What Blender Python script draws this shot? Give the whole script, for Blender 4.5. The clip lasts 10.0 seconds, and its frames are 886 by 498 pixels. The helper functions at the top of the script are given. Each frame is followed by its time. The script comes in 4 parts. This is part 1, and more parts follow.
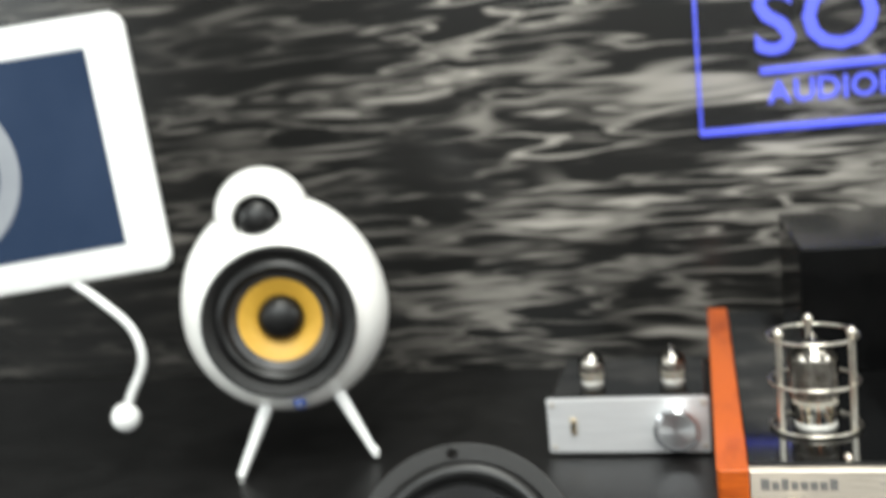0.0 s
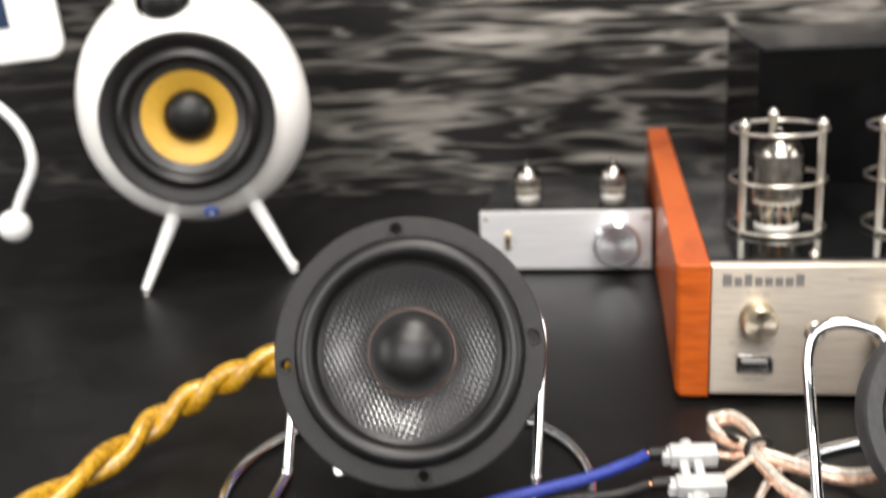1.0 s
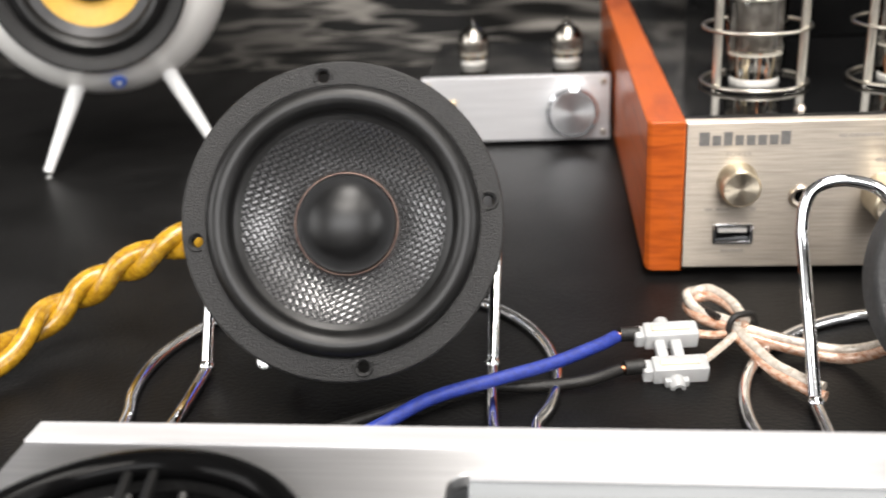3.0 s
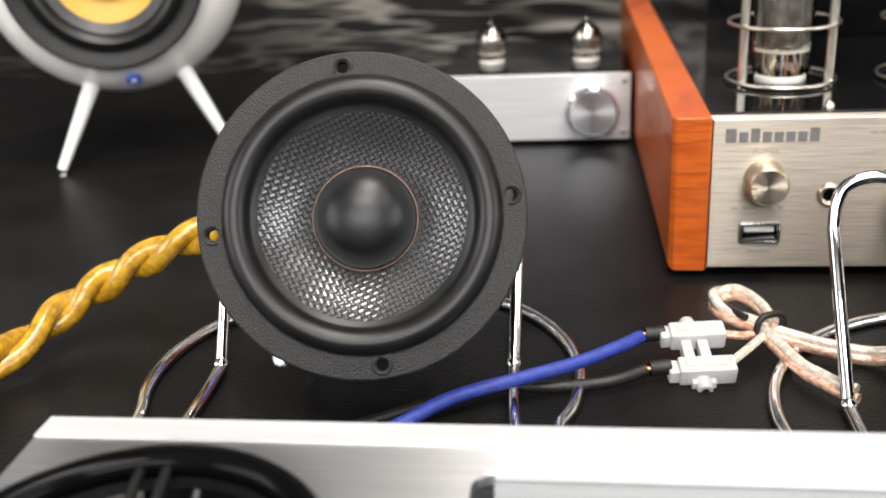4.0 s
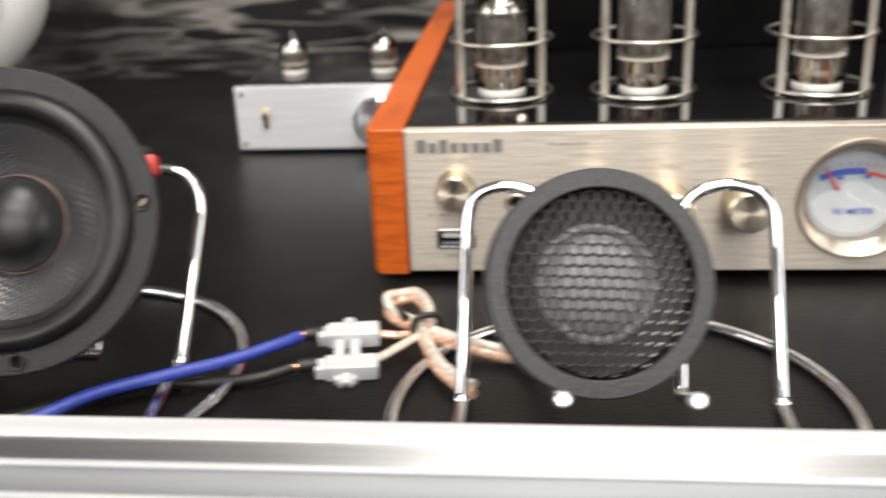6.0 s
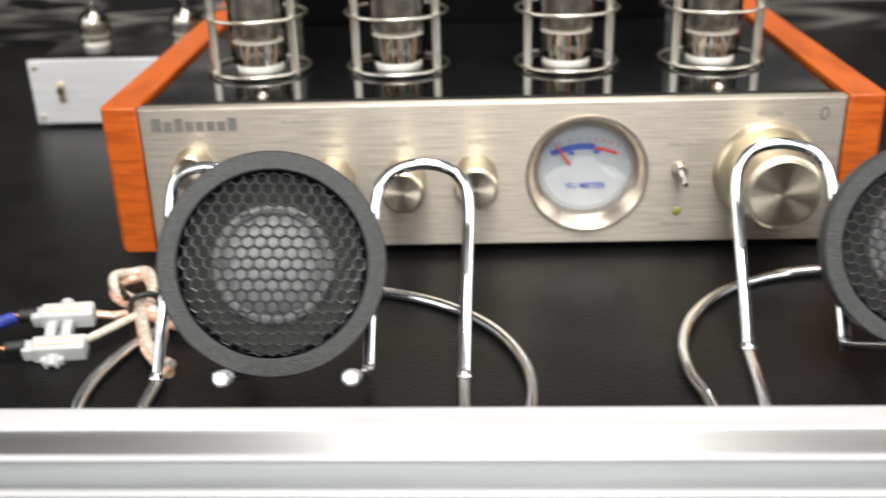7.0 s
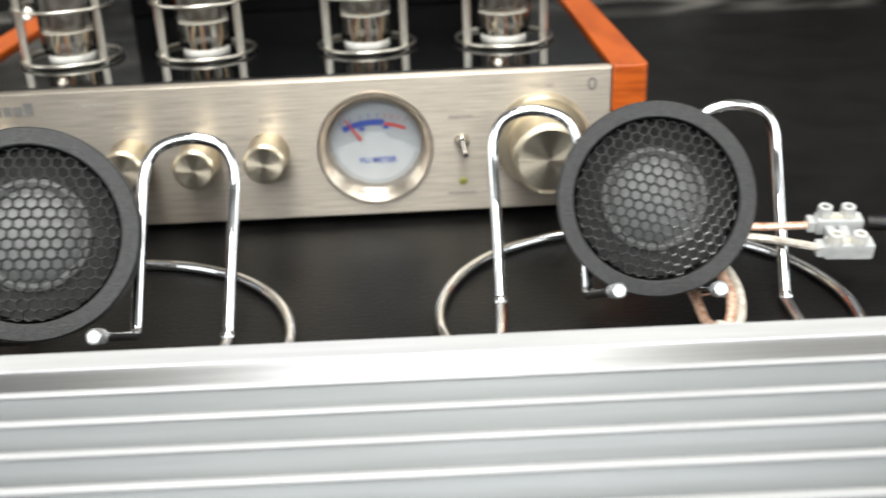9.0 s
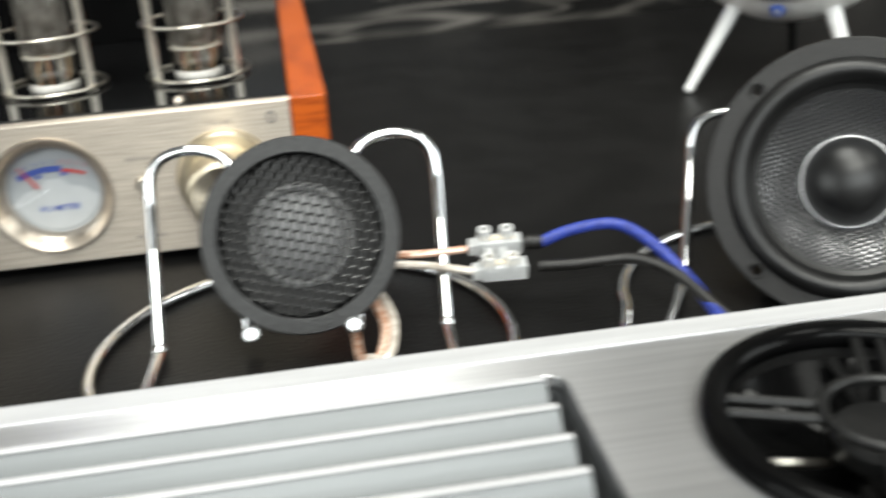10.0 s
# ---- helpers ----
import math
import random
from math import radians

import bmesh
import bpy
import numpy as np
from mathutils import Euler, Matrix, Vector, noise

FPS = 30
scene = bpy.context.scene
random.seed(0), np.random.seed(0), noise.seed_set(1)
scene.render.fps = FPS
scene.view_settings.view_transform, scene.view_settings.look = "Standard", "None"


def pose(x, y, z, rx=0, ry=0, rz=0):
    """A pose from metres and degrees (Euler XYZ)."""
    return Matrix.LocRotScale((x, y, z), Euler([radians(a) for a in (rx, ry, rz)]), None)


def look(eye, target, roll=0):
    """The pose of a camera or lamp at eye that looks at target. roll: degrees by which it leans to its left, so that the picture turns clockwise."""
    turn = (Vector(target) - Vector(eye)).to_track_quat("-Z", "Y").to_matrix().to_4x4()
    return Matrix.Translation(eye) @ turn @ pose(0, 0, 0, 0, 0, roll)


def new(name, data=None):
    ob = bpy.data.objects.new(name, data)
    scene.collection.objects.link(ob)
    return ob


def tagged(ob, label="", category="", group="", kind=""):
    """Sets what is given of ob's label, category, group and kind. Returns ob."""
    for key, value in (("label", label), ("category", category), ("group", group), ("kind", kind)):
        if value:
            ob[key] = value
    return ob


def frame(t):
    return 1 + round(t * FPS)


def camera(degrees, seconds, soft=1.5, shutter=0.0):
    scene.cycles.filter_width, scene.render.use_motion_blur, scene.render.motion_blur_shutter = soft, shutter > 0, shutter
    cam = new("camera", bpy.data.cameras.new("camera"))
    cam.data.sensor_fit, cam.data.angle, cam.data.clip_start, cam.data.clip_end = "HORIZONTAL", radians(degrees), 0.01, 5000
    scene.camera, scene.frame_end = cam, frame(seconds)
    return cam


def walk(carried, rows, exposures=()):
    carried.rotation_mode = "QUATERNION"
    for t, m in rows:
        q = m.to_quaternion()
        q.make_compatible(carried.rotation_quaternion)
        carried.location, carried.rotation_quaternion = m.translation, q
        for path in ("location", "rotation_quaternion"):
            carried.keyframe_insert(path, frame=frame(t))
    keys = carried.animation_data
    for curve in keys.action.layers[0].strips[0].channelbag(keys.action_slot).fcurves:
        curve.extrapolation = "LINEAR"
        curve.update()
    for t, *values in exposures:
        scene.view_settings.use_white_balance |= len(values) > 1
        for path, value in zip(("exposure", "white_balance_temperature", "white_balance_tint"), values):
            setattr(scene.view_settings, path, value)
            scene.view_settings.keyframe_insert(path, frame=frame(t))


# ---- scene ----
cam = camera(47.0, 10.0, 1.7, 0.55)
# a close-up lens: sharp on the loose drivers, softer behind
cam.data.dof.use_dof, cam.data.dof.focus_distance, cam.data.dof.aperture_fstop = True, 0.312, 12.5
PATH = [
    (0, (-0.014, -0.478, 0.253), (-0.511, 1.437, -0.042), -5.6),
    (0.5, (-0.031, -0.446, 0.224), (-0.406, 1.469, -0.216), -2.8),
    (1, (-0.044, -0.437, 0.202), (-0.365, 1.457, -0.357), -3.1),
    (1.5, (-0.041, -0.425, 0.176), (-0.318, 1.441, -0.489), -2.5),
    (2, (-0.047, -0.4, 0.175), (-0.254, 1.446, -0.566), -3.4),
    (2.5, (-0.047, -0.387, 0.173), (-0.232, 1.455, -0.584), -3.3),
    (3, (-0.053, -0.387, 0.173), (-0.26, 1.452, -0.586), -3.1),
    (3.2, (-0.057, -0.387, 0.174), (-0.272, 1.452, -0.583), -2.9),
    (4.3, (-0.056, -0.378, 0.165), (-0.289, 1.464, -0.578), -3.1),
    (4.5, (-0.054, -0.377, 0.165), (-0.28, 1.465, -0.58), -3.3),
    (5, (-0.047, -0.389, 0.165), (-0.255, 1.46, -0.567), -3.1),
    (5.5, (-0.014, -0.394, 0.168), (-0.221, 1.457, -0.56), -3.6),
    (6, (0.054, -0.39, 0.17), (-0.134, 1.459, -0.57), -2.4),
    (6.2, (0.076, -0.386, 0.17), (-0.087, 1.465, -0.568), -3.1),
    (7.3, (0.149, -0.393, 0.176), (0.109, 1.427, -0.651), -1.3),
    (7.5, (0.159, -0.396, 0.174), (0.116, 1.428, -0.645), -1.8),
    (8, (0.176, -0.401, 0.172), (0.157, 1.428, -0.638), -1.9),
    (8.5, (0.183, -0.409, 0.17), (0.192, 1.42, -0.639), -1.7),
    (9, (0.199, -0.414, 0.169), (0.232, 1.414, -0.64), -2.4),
    (9.5, (0.234, -0.415, 0.172), (0.362, 1.41, -0.637), -2.7),
    (10, (0.279, -0.412, 0.17), (0.544, 1.404, -0.625), -3.7),
]
walk(cam, [(t, look(eye, target, roll)) for t, eye, target, roll in PATH],
     [(0, -0.18, 6400, 3), (1, -0.1, 6750, 11), (2, -0.06, 6650, 11), (6, -0.15, 6700, 10), (8, -0.22, 6450, 7), (9, -0.28, 6450, 6), (10, -0.32, 6450, 4)])

# ---- world and lamps ----
world = bpy.data.worlds.new("world")
scene.world = world
world.use_nodes = True
world.node_tree.nodes["Background"].inputs[0].default_value = (0.75, 0.82, 1.0, 1)
world.node_tree.nodes["Background"].inputs[1].default_value = 0.3


def ceiling_lamp(x, y, z, sx, sy, watts, colour):
    data = bpy.data.lights.new("ceiling_panel", "AREA")
    data.shape, data.size, data.size_y, data.energy, data.color = "RECTANGLE", sx, sy, watts, colour
    ob = new("ceiling_panel", data)
    ob.matrix_world = pose(x, y, z)
    return ob


ceiling_lamp(0.2, -0.25, 2.2, 0.75, 1.2, 56, (1.0, 0.97, 0.93))
ceiling_lamp(0.2, -1.6, 2.3, 1.3, 0.6, 66, (1.0, 0.96, 0.91))
ceiling_lamp(1.7, -0.9, 2.3, 0.6, 1.2, 18, (1.0, 0.97, 0.93))
# fill light added behind the viewer to brighten the fronts, no window is known there
fill_light = ceiling_lamp(0.2, -3.0, 1.6, 2.8, 1.3, 100, (0.97, 0.98, 1.0))
fill_light.name = "shop_window_light"
fill_light.matrix_world = pose(0.2, -3.0, 1.6, 80)
# pale side windows of the shop, seen in the chrome
for x, turn in ((-2.15, -90), (2.6, 90)):
    side_light = ceiling_lamp(x, -1.1, 0.85, 1.9, 1.2, 34, (0.98, 0.99, 1.0))
    side_light.name = "side_window_light"
    side_light.matrix_world = pose(x, -1.1, 0.85, 90, 0, turn)


# ---- materials ----
def material(name, base, rough=0.5, metal=0.0, second=None, scale=(60, 60, 60), spread=(0.4, 0.6), bump=0.0, bump_scale=(400, 400, 400),
             coat=0.0, vary_rough=0.0, aniso=0.0, radial=False, detail=4.0, spec=0.5, emit=None, emit_power=0.0, transmission=0.0):
    m = bpy.data.materials.new(name)
    m.use_nodes = True
    nt = m.node_tree
    n, l = nt.nodes, nt.links
    b = n["Principled BSDF"]
    b.inputs["Base Color"].default_value = (*base, 1)
    b.inputs["Roughness"].default_value = rough
    b.inputs["Metallic"].default_value = metal
    b.inputs["Coat Weight"].default_value = coat
    b.inputs["Coat Roughness"].default_value = 0.08
    b.inputs["Specular IOR Level"].default_value = spec
    b.inputs["Transmission Weight"].default_value = transmission
    if emit:
        b.inputs["Emission Color"].default_value = (*emit, 1)
        b.inputs["Emission Strength"].default_value = emit_power
    tc = n.new("ShaderNodeTexCoord")

    def grain(sc, det, rough_=0.6):
        mp = n.new("ShaderNodeMapping")
        mp.inputs["Scale"].default_value = sc
        l.new(tc.outputs["Object"], mp.inputs[0])
        nz = n.new("ShaderNodeTexNoise")
        nz.inputs["Scale"].default_value = 1.0
        nz.inputs["Detail"].default_value = det
        nz.inputs["Roughness"].default_value = rough_
        l.new(mp.outputs[0], nz.inputs[0])
        return nz.outputs["Fac"]

    if second:
        g = grain(scale, detail)
        r = n.new("ShaderNodeMapRange")
        r.inputs[1].default_value, r.inputs[2].default_value = spread
        l.new(g, r.inputs[0])
        mix = n.new("ShaderNodeMix")
        mix.data_type = "RGBA"
        mix.inputs[6].default_value, mix.inputs[7].default_value = (*base, 1), (*second, 1)
        l.new(r.outputs[0], mix.inputs[0])
        l.new(mix.outputs[2], b.inputs["Base Color"])
        if vary_rough:
            r2 = n.new("ShaderNodeMapRange")
            r2.inputs[3].default_value, r2.inputs[4].default_value = rough - vary_rough, rough + vary_rough
            l.new(grain((25, 25, 25), 5.0), r2.inputs[0])
            l.new(r2.outputs[0], b.inputs["Roughness"])
    if bump:
        bp = n.new("ShaderNodeBump")
        bp.inputs["Strength"].default_value, bp.inputs["Distance"].default_value = bump, 0.0004
        l.new(grain(bump_scale, 3.0), bp.inputs["Height"])
        l.new(bp.outputs[0], b.inputs["Normal"])
    if aniso:
        b.inputs["Anisotropic"].default_value = aniso
        b.inputs["Anisotropic Rotation"].default_value = 0.25
        tg = n.new("ShaderNodeTangent")
        tg.direction_type = "RADIAL" if radial else "UV_MAP"
        if radial:
            tg.axis = "Y"
            b.inputs["Anisotropic Rotation"].default_value = 0.0
        l.new(tg.outputs[0], b.inputs["Tangent"])
    return m


def glass_material(name, tint, gloss):
    m = bpy.data.materials.new(name)
    m.use_nodes = True
    n, l = m.node_tree.nodes, m.node_tree.links
    n.remove(n["Principled BSDF"])
    tr, gl, fr, mx = (n.new("ShaderNodeBsdfTransparent"), n.new("ShaderNodeBsdfGlossy"), n.new("ShaderNodeFresnel"), n.new("ShaderNodeMixShader"))
    tr.inputs[0].default_value = (*tint, 1)
    gl.inputs["Roughness"].default_value = 0.03
    fr.inputs[0].default_value = gloss
    l.new(fr.outputs[0], mx.inputs[0])
    l.new(tr.outputs[0], mx.inputs[1])
    l.new(gl.outputs[0], mx.inputs[2])
    l.new(mx.outputs[0], n["Material Output"].inputs[0])
    return m


def marble_material():
    m = bpy.data.materials.new("black_marble")
    m.use_nodes = True
    n, l = m.node_tree.nodes, m.node_tree.links
    b = n["Principled BSDF"]
    tc = n.new("ShaderNodeTexCoord")

    def noise_at(sc, det, dist=0.0, shift=0.0):
        mp = n.new("ShaderNodeMapping")
        mp.inputs["Scale"].default_value = sc
        mp.inputs["Location"].default_value = (shift, 0, shift)
        l.new(tc.outputs["Object"], mp.inputs[0])
        z = n.new("ShaderNodeTexNoise")
        z.inputs["Scale"].default_value, z.inputs["Detail"].default_value, z.inputs["Distortion"].default_value = 1.0, det, dist
        l.new(mp.outputs[0], z.inputs[0])
        return z.outputs["Fac"]

    def op(kind, a, c):
        k = n.new("ShaderNodeMath")
        k.operation = kind
        for i, v in enumerate((a, c)):
            if isinstance(v, (int, float)):
                k.inputs[i].default_value = v
            else:
                l.new(v, k.inputs[i])
        return k.outputs[0]

    def ramp(v, lo, hi, to_lo=0.0, to_hi=1.0):
        r = n.new("ShaderNodeMapRange")
        r.interpolation_type = "SMOOTHSTEP"
        r.inputs[1].default_value, r.inputs[2].default_value, r.inputs[3].default_value, r.inputs[4].default_value = lo, hi, to_lo, to_hi
        l.new(v, r.inputs[0])
        return r.outputs[0]

    veins = None
    for sc, shift, wide in (((3.2, 1, 27), 0.0, 0.05), ((4.8, 1, 44), 7.3, 0.045), ((6.5, 1, 62), 3.1, 0.04)):
        ridge = op("ABSOLUTE", op("SUBTRACT", noise_at(sc, 2.5, 0.25, shift), 0.5), 0.0)
        line = op("MULTIPLY", ramp(ridge, wide, 0.0), ramp(noise_at((6, 1, 14), 2.0, 0.3, shift + 2), 0.4, 0.65))
        veins = line if veins is None else op("MAXIMUM", veins, line)
    flakes = op("MULTIPLY", ramp(noise_at((7, 1, 66), 2.0, 0.25, 11.0), 0.615, 0.74), 1.0)
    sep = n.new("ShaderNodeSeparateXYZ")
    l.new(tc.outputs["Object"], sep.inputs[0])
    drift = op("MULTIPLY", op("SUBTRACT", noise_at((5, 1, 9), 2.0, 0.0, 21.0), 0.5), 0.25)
    # veins dimmed low and left: the wall's uneven lighting painted into the colour
    vein_light = op("MULTIPLY", ramp(op("ADD", sep.outputs[2], drift), 0.0, 0.2, 0.42, 1.0), ramp(op("ADD", sep.outputs[0], drift), -0.36, -0.16, 0.3, 1.0))
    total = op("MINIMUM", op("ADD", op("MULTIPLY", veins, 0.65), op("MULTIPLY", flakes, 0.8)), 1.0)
    total = op("MULTIPLY", total, vein_light)
    mix = n.new("ShaderNodeMix")
    mix.data_type = "RGBA"
    mix.inputs[6].default_value, mix.inputs[7].default_value = (0.010, 0.0098, 0.0094, 1), (0.45, 0.42, 0.38, 1)
    l.new(total, mix.inputs[0])
    l.new(mix.outputs[2], b.inputs["Base Color"])
    b.inputs["Roughness"].default_value = 0.17
    b.inputs["Specular IOR Level"].default_value = 0.3
    return m


def weave_material():
    m = bpy.data.materials.new("woven_fibre")
    m.use_nodes = True
    n, l = m.node_tree.nodes, m.node_tree.links
    b = n["Principled BSDF"]
    tc = n.new("ShaderNodeTexCoord")
    sp = n.new("ShaderNodeSeparateXYZ")
    mp = n.new("ShaderNodeMapping")
    mp.inputs["Rotation"].default_value = (0, radians(18), 0)
    l.new(tc.outputs["Object"], mp.inputs[0])
    l.new(mp.outputs[0], sp.inputs[0])

    def op(kind, a, c=0.0):
        k = n.new("ShaderNodeMath")
        k.operation = kind
        for i, v in enumerate((a, c)):
            if isinstance(v, (int, float)):
                k.inputs[i].default_value = v
            else:
                l.new(v, k.inputs[i])
        return k.outputs[0]

    u, v = op("MULTIPLY", sp.outputs[0], 660.0), op("MULTIPLY", sp.outputs[2], 660.0)
    chk = op("ABSOLUTE", op("MODULO", op("ADD", op("FLOOR", u), op("FLOOR", v)), 2.0))
    su, sv = op("ABSOLUTE", op("SINE", op("MULTIPLY", u, math.pi))), op("ABSOLUTE", op("SINE", op("MULTIPLY", v, math.pi)))
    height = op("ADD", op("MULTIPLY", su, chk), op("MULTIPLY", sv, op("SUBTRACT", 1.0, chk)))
    bp = n.new("ShaderNodeBump")
    bp.inputs["Strength"].default_value, bp.inputs["Distance"].default_value = 0.38, 0.00045
    l.new(height, bp.inputs["Height"])
    l.new(bp.outputs[0], b.inputs["Normal"])
    # colour follows thread height: crease shade put in as near black
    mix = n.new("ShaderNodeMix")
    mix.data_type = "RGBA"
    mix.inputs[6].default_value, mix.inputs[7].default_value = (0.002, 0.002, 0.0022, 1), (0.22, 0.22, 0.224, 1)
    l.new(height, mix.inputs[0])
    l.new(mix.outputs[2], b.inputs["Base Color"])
    b.inputs["Roughness"].default_value = 0.23
    b.inputs["Metallic"].default_value = 0.75
    b.inputs["Coat Weight"].default_value = 0.5
    b.inputs["Coat Roughness"].default_value = 0.2
    return m


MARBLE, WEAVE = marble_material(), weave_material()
VINYL = material("black_tabletop", (0.0048, 0.0047, 0.0047), 0.36, second=(0.0075, 0.0073, 0.0073), scale=(30, 30, 30), spec=0.13, bump=0.6, bump_scale=(620, 620, 620), vary_rough=0.05)
WALLPAINT = material("wall_paint", (0.50, 0.49, 0.48), 0.8, second=(0.45, 0.44, 0.43), scale=(3, 3, 3))
CEILPAINT = material("ceiling_paint", (0.4, 0.4, 0.39), 0.9, second=(0.36, 0.36, 0.355), scale=(3, 3, 3))
FLOORMAT = material("floor_tile", (0.20, 0.20, 0.195), 0.5, second=(0.16, 0.16, 0.157), scale=(4, 4, 4))
CABINET = material("dark_cabinet", (0.03, 0.03, 0.03), 0.5, second=(0.04, 0.04, 0.04), scale=(8, 8, 8))
PANEL = material("champagne_brushed_metal", (0.57, 0.51, 0.435), 0.42, 1.0, second=(0.34, 0.30, 0.255), scale=(46, 700, 1700), spread=(0.3, 0.7), aniso=0.85, bump=0.12, bump_scale=(12, 1200, 1800))
BRUSHED = material("brushed_aluminium", (0.74, 0.74, 0.75), 0.34, 1.0, second=(0.64, 0.64, 0.65), scale=(16, 620, 620), spread=(0.36, 0.64), aniso=0.9, bump=0.08, bump_scale=(8, 1500, 1500))
SATIN = material("satin_aluminium", (0.55, 0.56, 0.57), 0.42, 1.0, second=(0.48, 0.49, 0.50), scale=(20, 300, 300), bump=0.1, bump_scale=(10, 900, 900))
LOUVRE = material("grey_louvre_metal", (0.19, 0.2, 0.205), 0.5, 0.6, second=(0.165, 0.174, 0.178), scale=(12, 300, 300), bump=0.08, bump_scale=(10, 900, 900))
EDGE = material("pale_aluminium_edge", (0.66, 0.66, 0.67), 0.42, 0.4, second=(0.58, 0.58, 0.59), scale=(15, 200, 200))
SILVER = material("silver_faceplate", (0.80, 0.80, 0.81), 0.42, 0.6, second=(0.66, 0.66, 0.67), scale=(14, 500, 500), spread=(0.3, 0.7), bump=0.1, bump_scale=(20, 1200, 1200))
GOLD = material("champagne_knob_metal", (0.82, 0.73, 0.56), 0.36, 1.0, second=(0.76, 0.67, 0.51), scale=(300, 300, 300))
KNOBFACE = material("turned_knob_face", (0.64, 0.57, 0.46), 0.42, 1.0, second=(0.55, 0.49, 0.39), scale=(900, 40, 900), aniso=0.9, radial=True)
SILVERFACE = material("turned_silver_face", (0.80, 0.80, 0.81), 0.3, 1.0, second=(0.7, 0.7, 0.71), scale=(900, 40, 900), aniso=0.8, radial=True)
CHROME = material("chrome", (0.82, 0.83, 0.85), 0.07, 1.0, second=(0.74, 0.75, 0.77), scale=(90, 90, 90), vary_rough=0.03)
STEEL = material("nickel_rod", (0.72, 0.68, 0.60), 0.28, 1.0, second=(0.62, 0.58, 0.51), scale=(150, 150, 150))
WOOD = material("orange_cherry_wood", (0.47, 0.092, 0.010), 0.38, second=(0.22, 0.032, 0.004), scale=(40, 12, 420), spread=(0.46, 0.72), coat=0.18, spec=0.35, bump=0.06, bump_scale=(500, 20, 400), detail=6.0)
SATINBLACK = material("satin_black_steel", (0.002, 0.002, 0.0021), 0.14, spec=0.07, second=(0.003, 0.003, 0.0031), scale=(25, 25, 25))
GLOSSBLACK = material("glossy_black", (0.0025, 0.0025, 0.0026), 0.07, second=(0.004, 0.004, 0.0042), scale=(20, 20, 20), spec=0.4)
BLACK = material("black_moulded_plastic", (0.0055, 0.0053, 0.0052), 0.4, spec=0.38, second=(0.011, 0.0107, 0.0105), scale=(900, 900, 900), bump=1.0, bump_scale=(1550, 1550, 1550))
RUBBER = material("black_rubber", (0.006, 0.006, 0.006), 0.38, spec=0.36, second=(0.009, 0.009, 0.009), scale=(120, 120, 120), bump=0.08)
CAP = material("matte_black_dome", (0.0025, 0.0025, 0.0027), 0.37, spec=0.42, second=(0.006, 0.006, 0.0062), scale=(150, 150, 150), bump=0.05)
TWEETRIM = material("grey_coated_rim", (0.030, 0.0305, 0.031), 0.5, spec=0.4, second=(0.042, 0.0425, 0.043), scale=(500, 500, 500), bump=1.0, bump_scale=(1300, 1300, 1300))
MESHBLACK = material("black_wire_mesh", (0.042, 0.042, 0.042), 0.27, 0.3, spec=0.9, second=(0.06, 0.06, 0.06), scale=(200, 200, 200))
DIAPHRAGM = material("grey_diaphragm", (0.36, 0.36, 0.365), 0.5, 0.0, spec=0.25, second=(0.31, 0.31, 0.315), scale=(150, 150, 150), bump=0.1)
SUSPENSION = material("pale_suspension", (0.33, 0.33, 0.33), 0.5, second=(0.27, 0.27, 0.27), scale=(200, 200, 200))
WHITE = material("white_gloss_shell", (0.86, 0.85, 0.82), 0.28, second=(0.82, 0.81, 0.78), scale=(15, 15, 15), coat=0.3)
WHITEPL = material("white_plastic", (0.78, 0.78, 0.77), 0.35, second=(0.72, 0.72, 0.71), scale=(40, 40, 40))
YELLOWCONE = material("yellow_cone", (0.60, 0.35, 0.045), 0.45, second=(0.56, 0.32, 0.04), scale=(300, 300, 300), bump=0.06)
DARKCONE = material("dark_cone", (0.03, 0.03, 0.032), 0.45, second=(0.04, 0.04, 0.042), scale=(100, 100, 100), bump=0.1)
BLUEBADGE = material("blue_badge", (0.03, 0.09, 0.42), 0.3, second=(0.04, 0.12, 0.5), scale=(400, 400, 400))
YELLOWWIRE = material("golden_yellow_braid", (0.50, 0.28, 0.016), 0.26, second=(0.30, 0.15, 0.008), scale=(300, 300, 300), coat=0.7, bump=0.15, bump_scale=(1200, 1200, 1200))
BLUEWIRE = material("blue_sleeve", (0.022, 0.045, 0.30), 0.45, second=(0.016, 0.03, 0.2), scale=(500, 500, 500), bump=0.4, bump_scale=(1800, 1800, 1800))
BLACKWIRE = material("black_sleeve", (0.008, 0.0075, 0.007), 0.4, spec=0.35, second=(0.014, 0.013, 0.012), scale=(500, 500, 500), bump=0.4, bump_scale=(1800, 1800, 1800))
CLEARWIRE = material("clear_copper_cable", (0.66, 0.46, 0.35), 0.22, 0.15, second=(0.44, 0.21, 0.12), scale=(420, 420, 900), spread=(0.42, 0.62), coat=0.9)
CLEARSILVER = material("clear_silver_cable", (0.72, 0.66, 0.58), 0.22, 0.2, second=(0.50, 0.44, 0.37), scale=(500, 500, 500), coat=0.8)
COPPER = material("copper", (0.72, 0.32, 0.16), 0.35, 1.0, second=(0.6, 0.25, 0.12), scale=(600, 600, 600))
NYLON = material("translucent_nylon", (0.88, 0.89, 0.89), 0.3, second=(0.82, 0.83, 0.83), scale=(200, 200, 200), transmission=0.55)
CREAM = material("cream_insert", (0.72, 0.62, 0.46), 0.45, second=(0.66, 0.57, 0.42), scale=(300, 300, 300))
TWFACE = material("grey_tweeter_face", (0.026, 0.0256, 0.025), 0.5, 0.0, spec=0.3, second=(0.032, 0.0315, 0.031), scale=(200, 200, 200), bump=0.1)
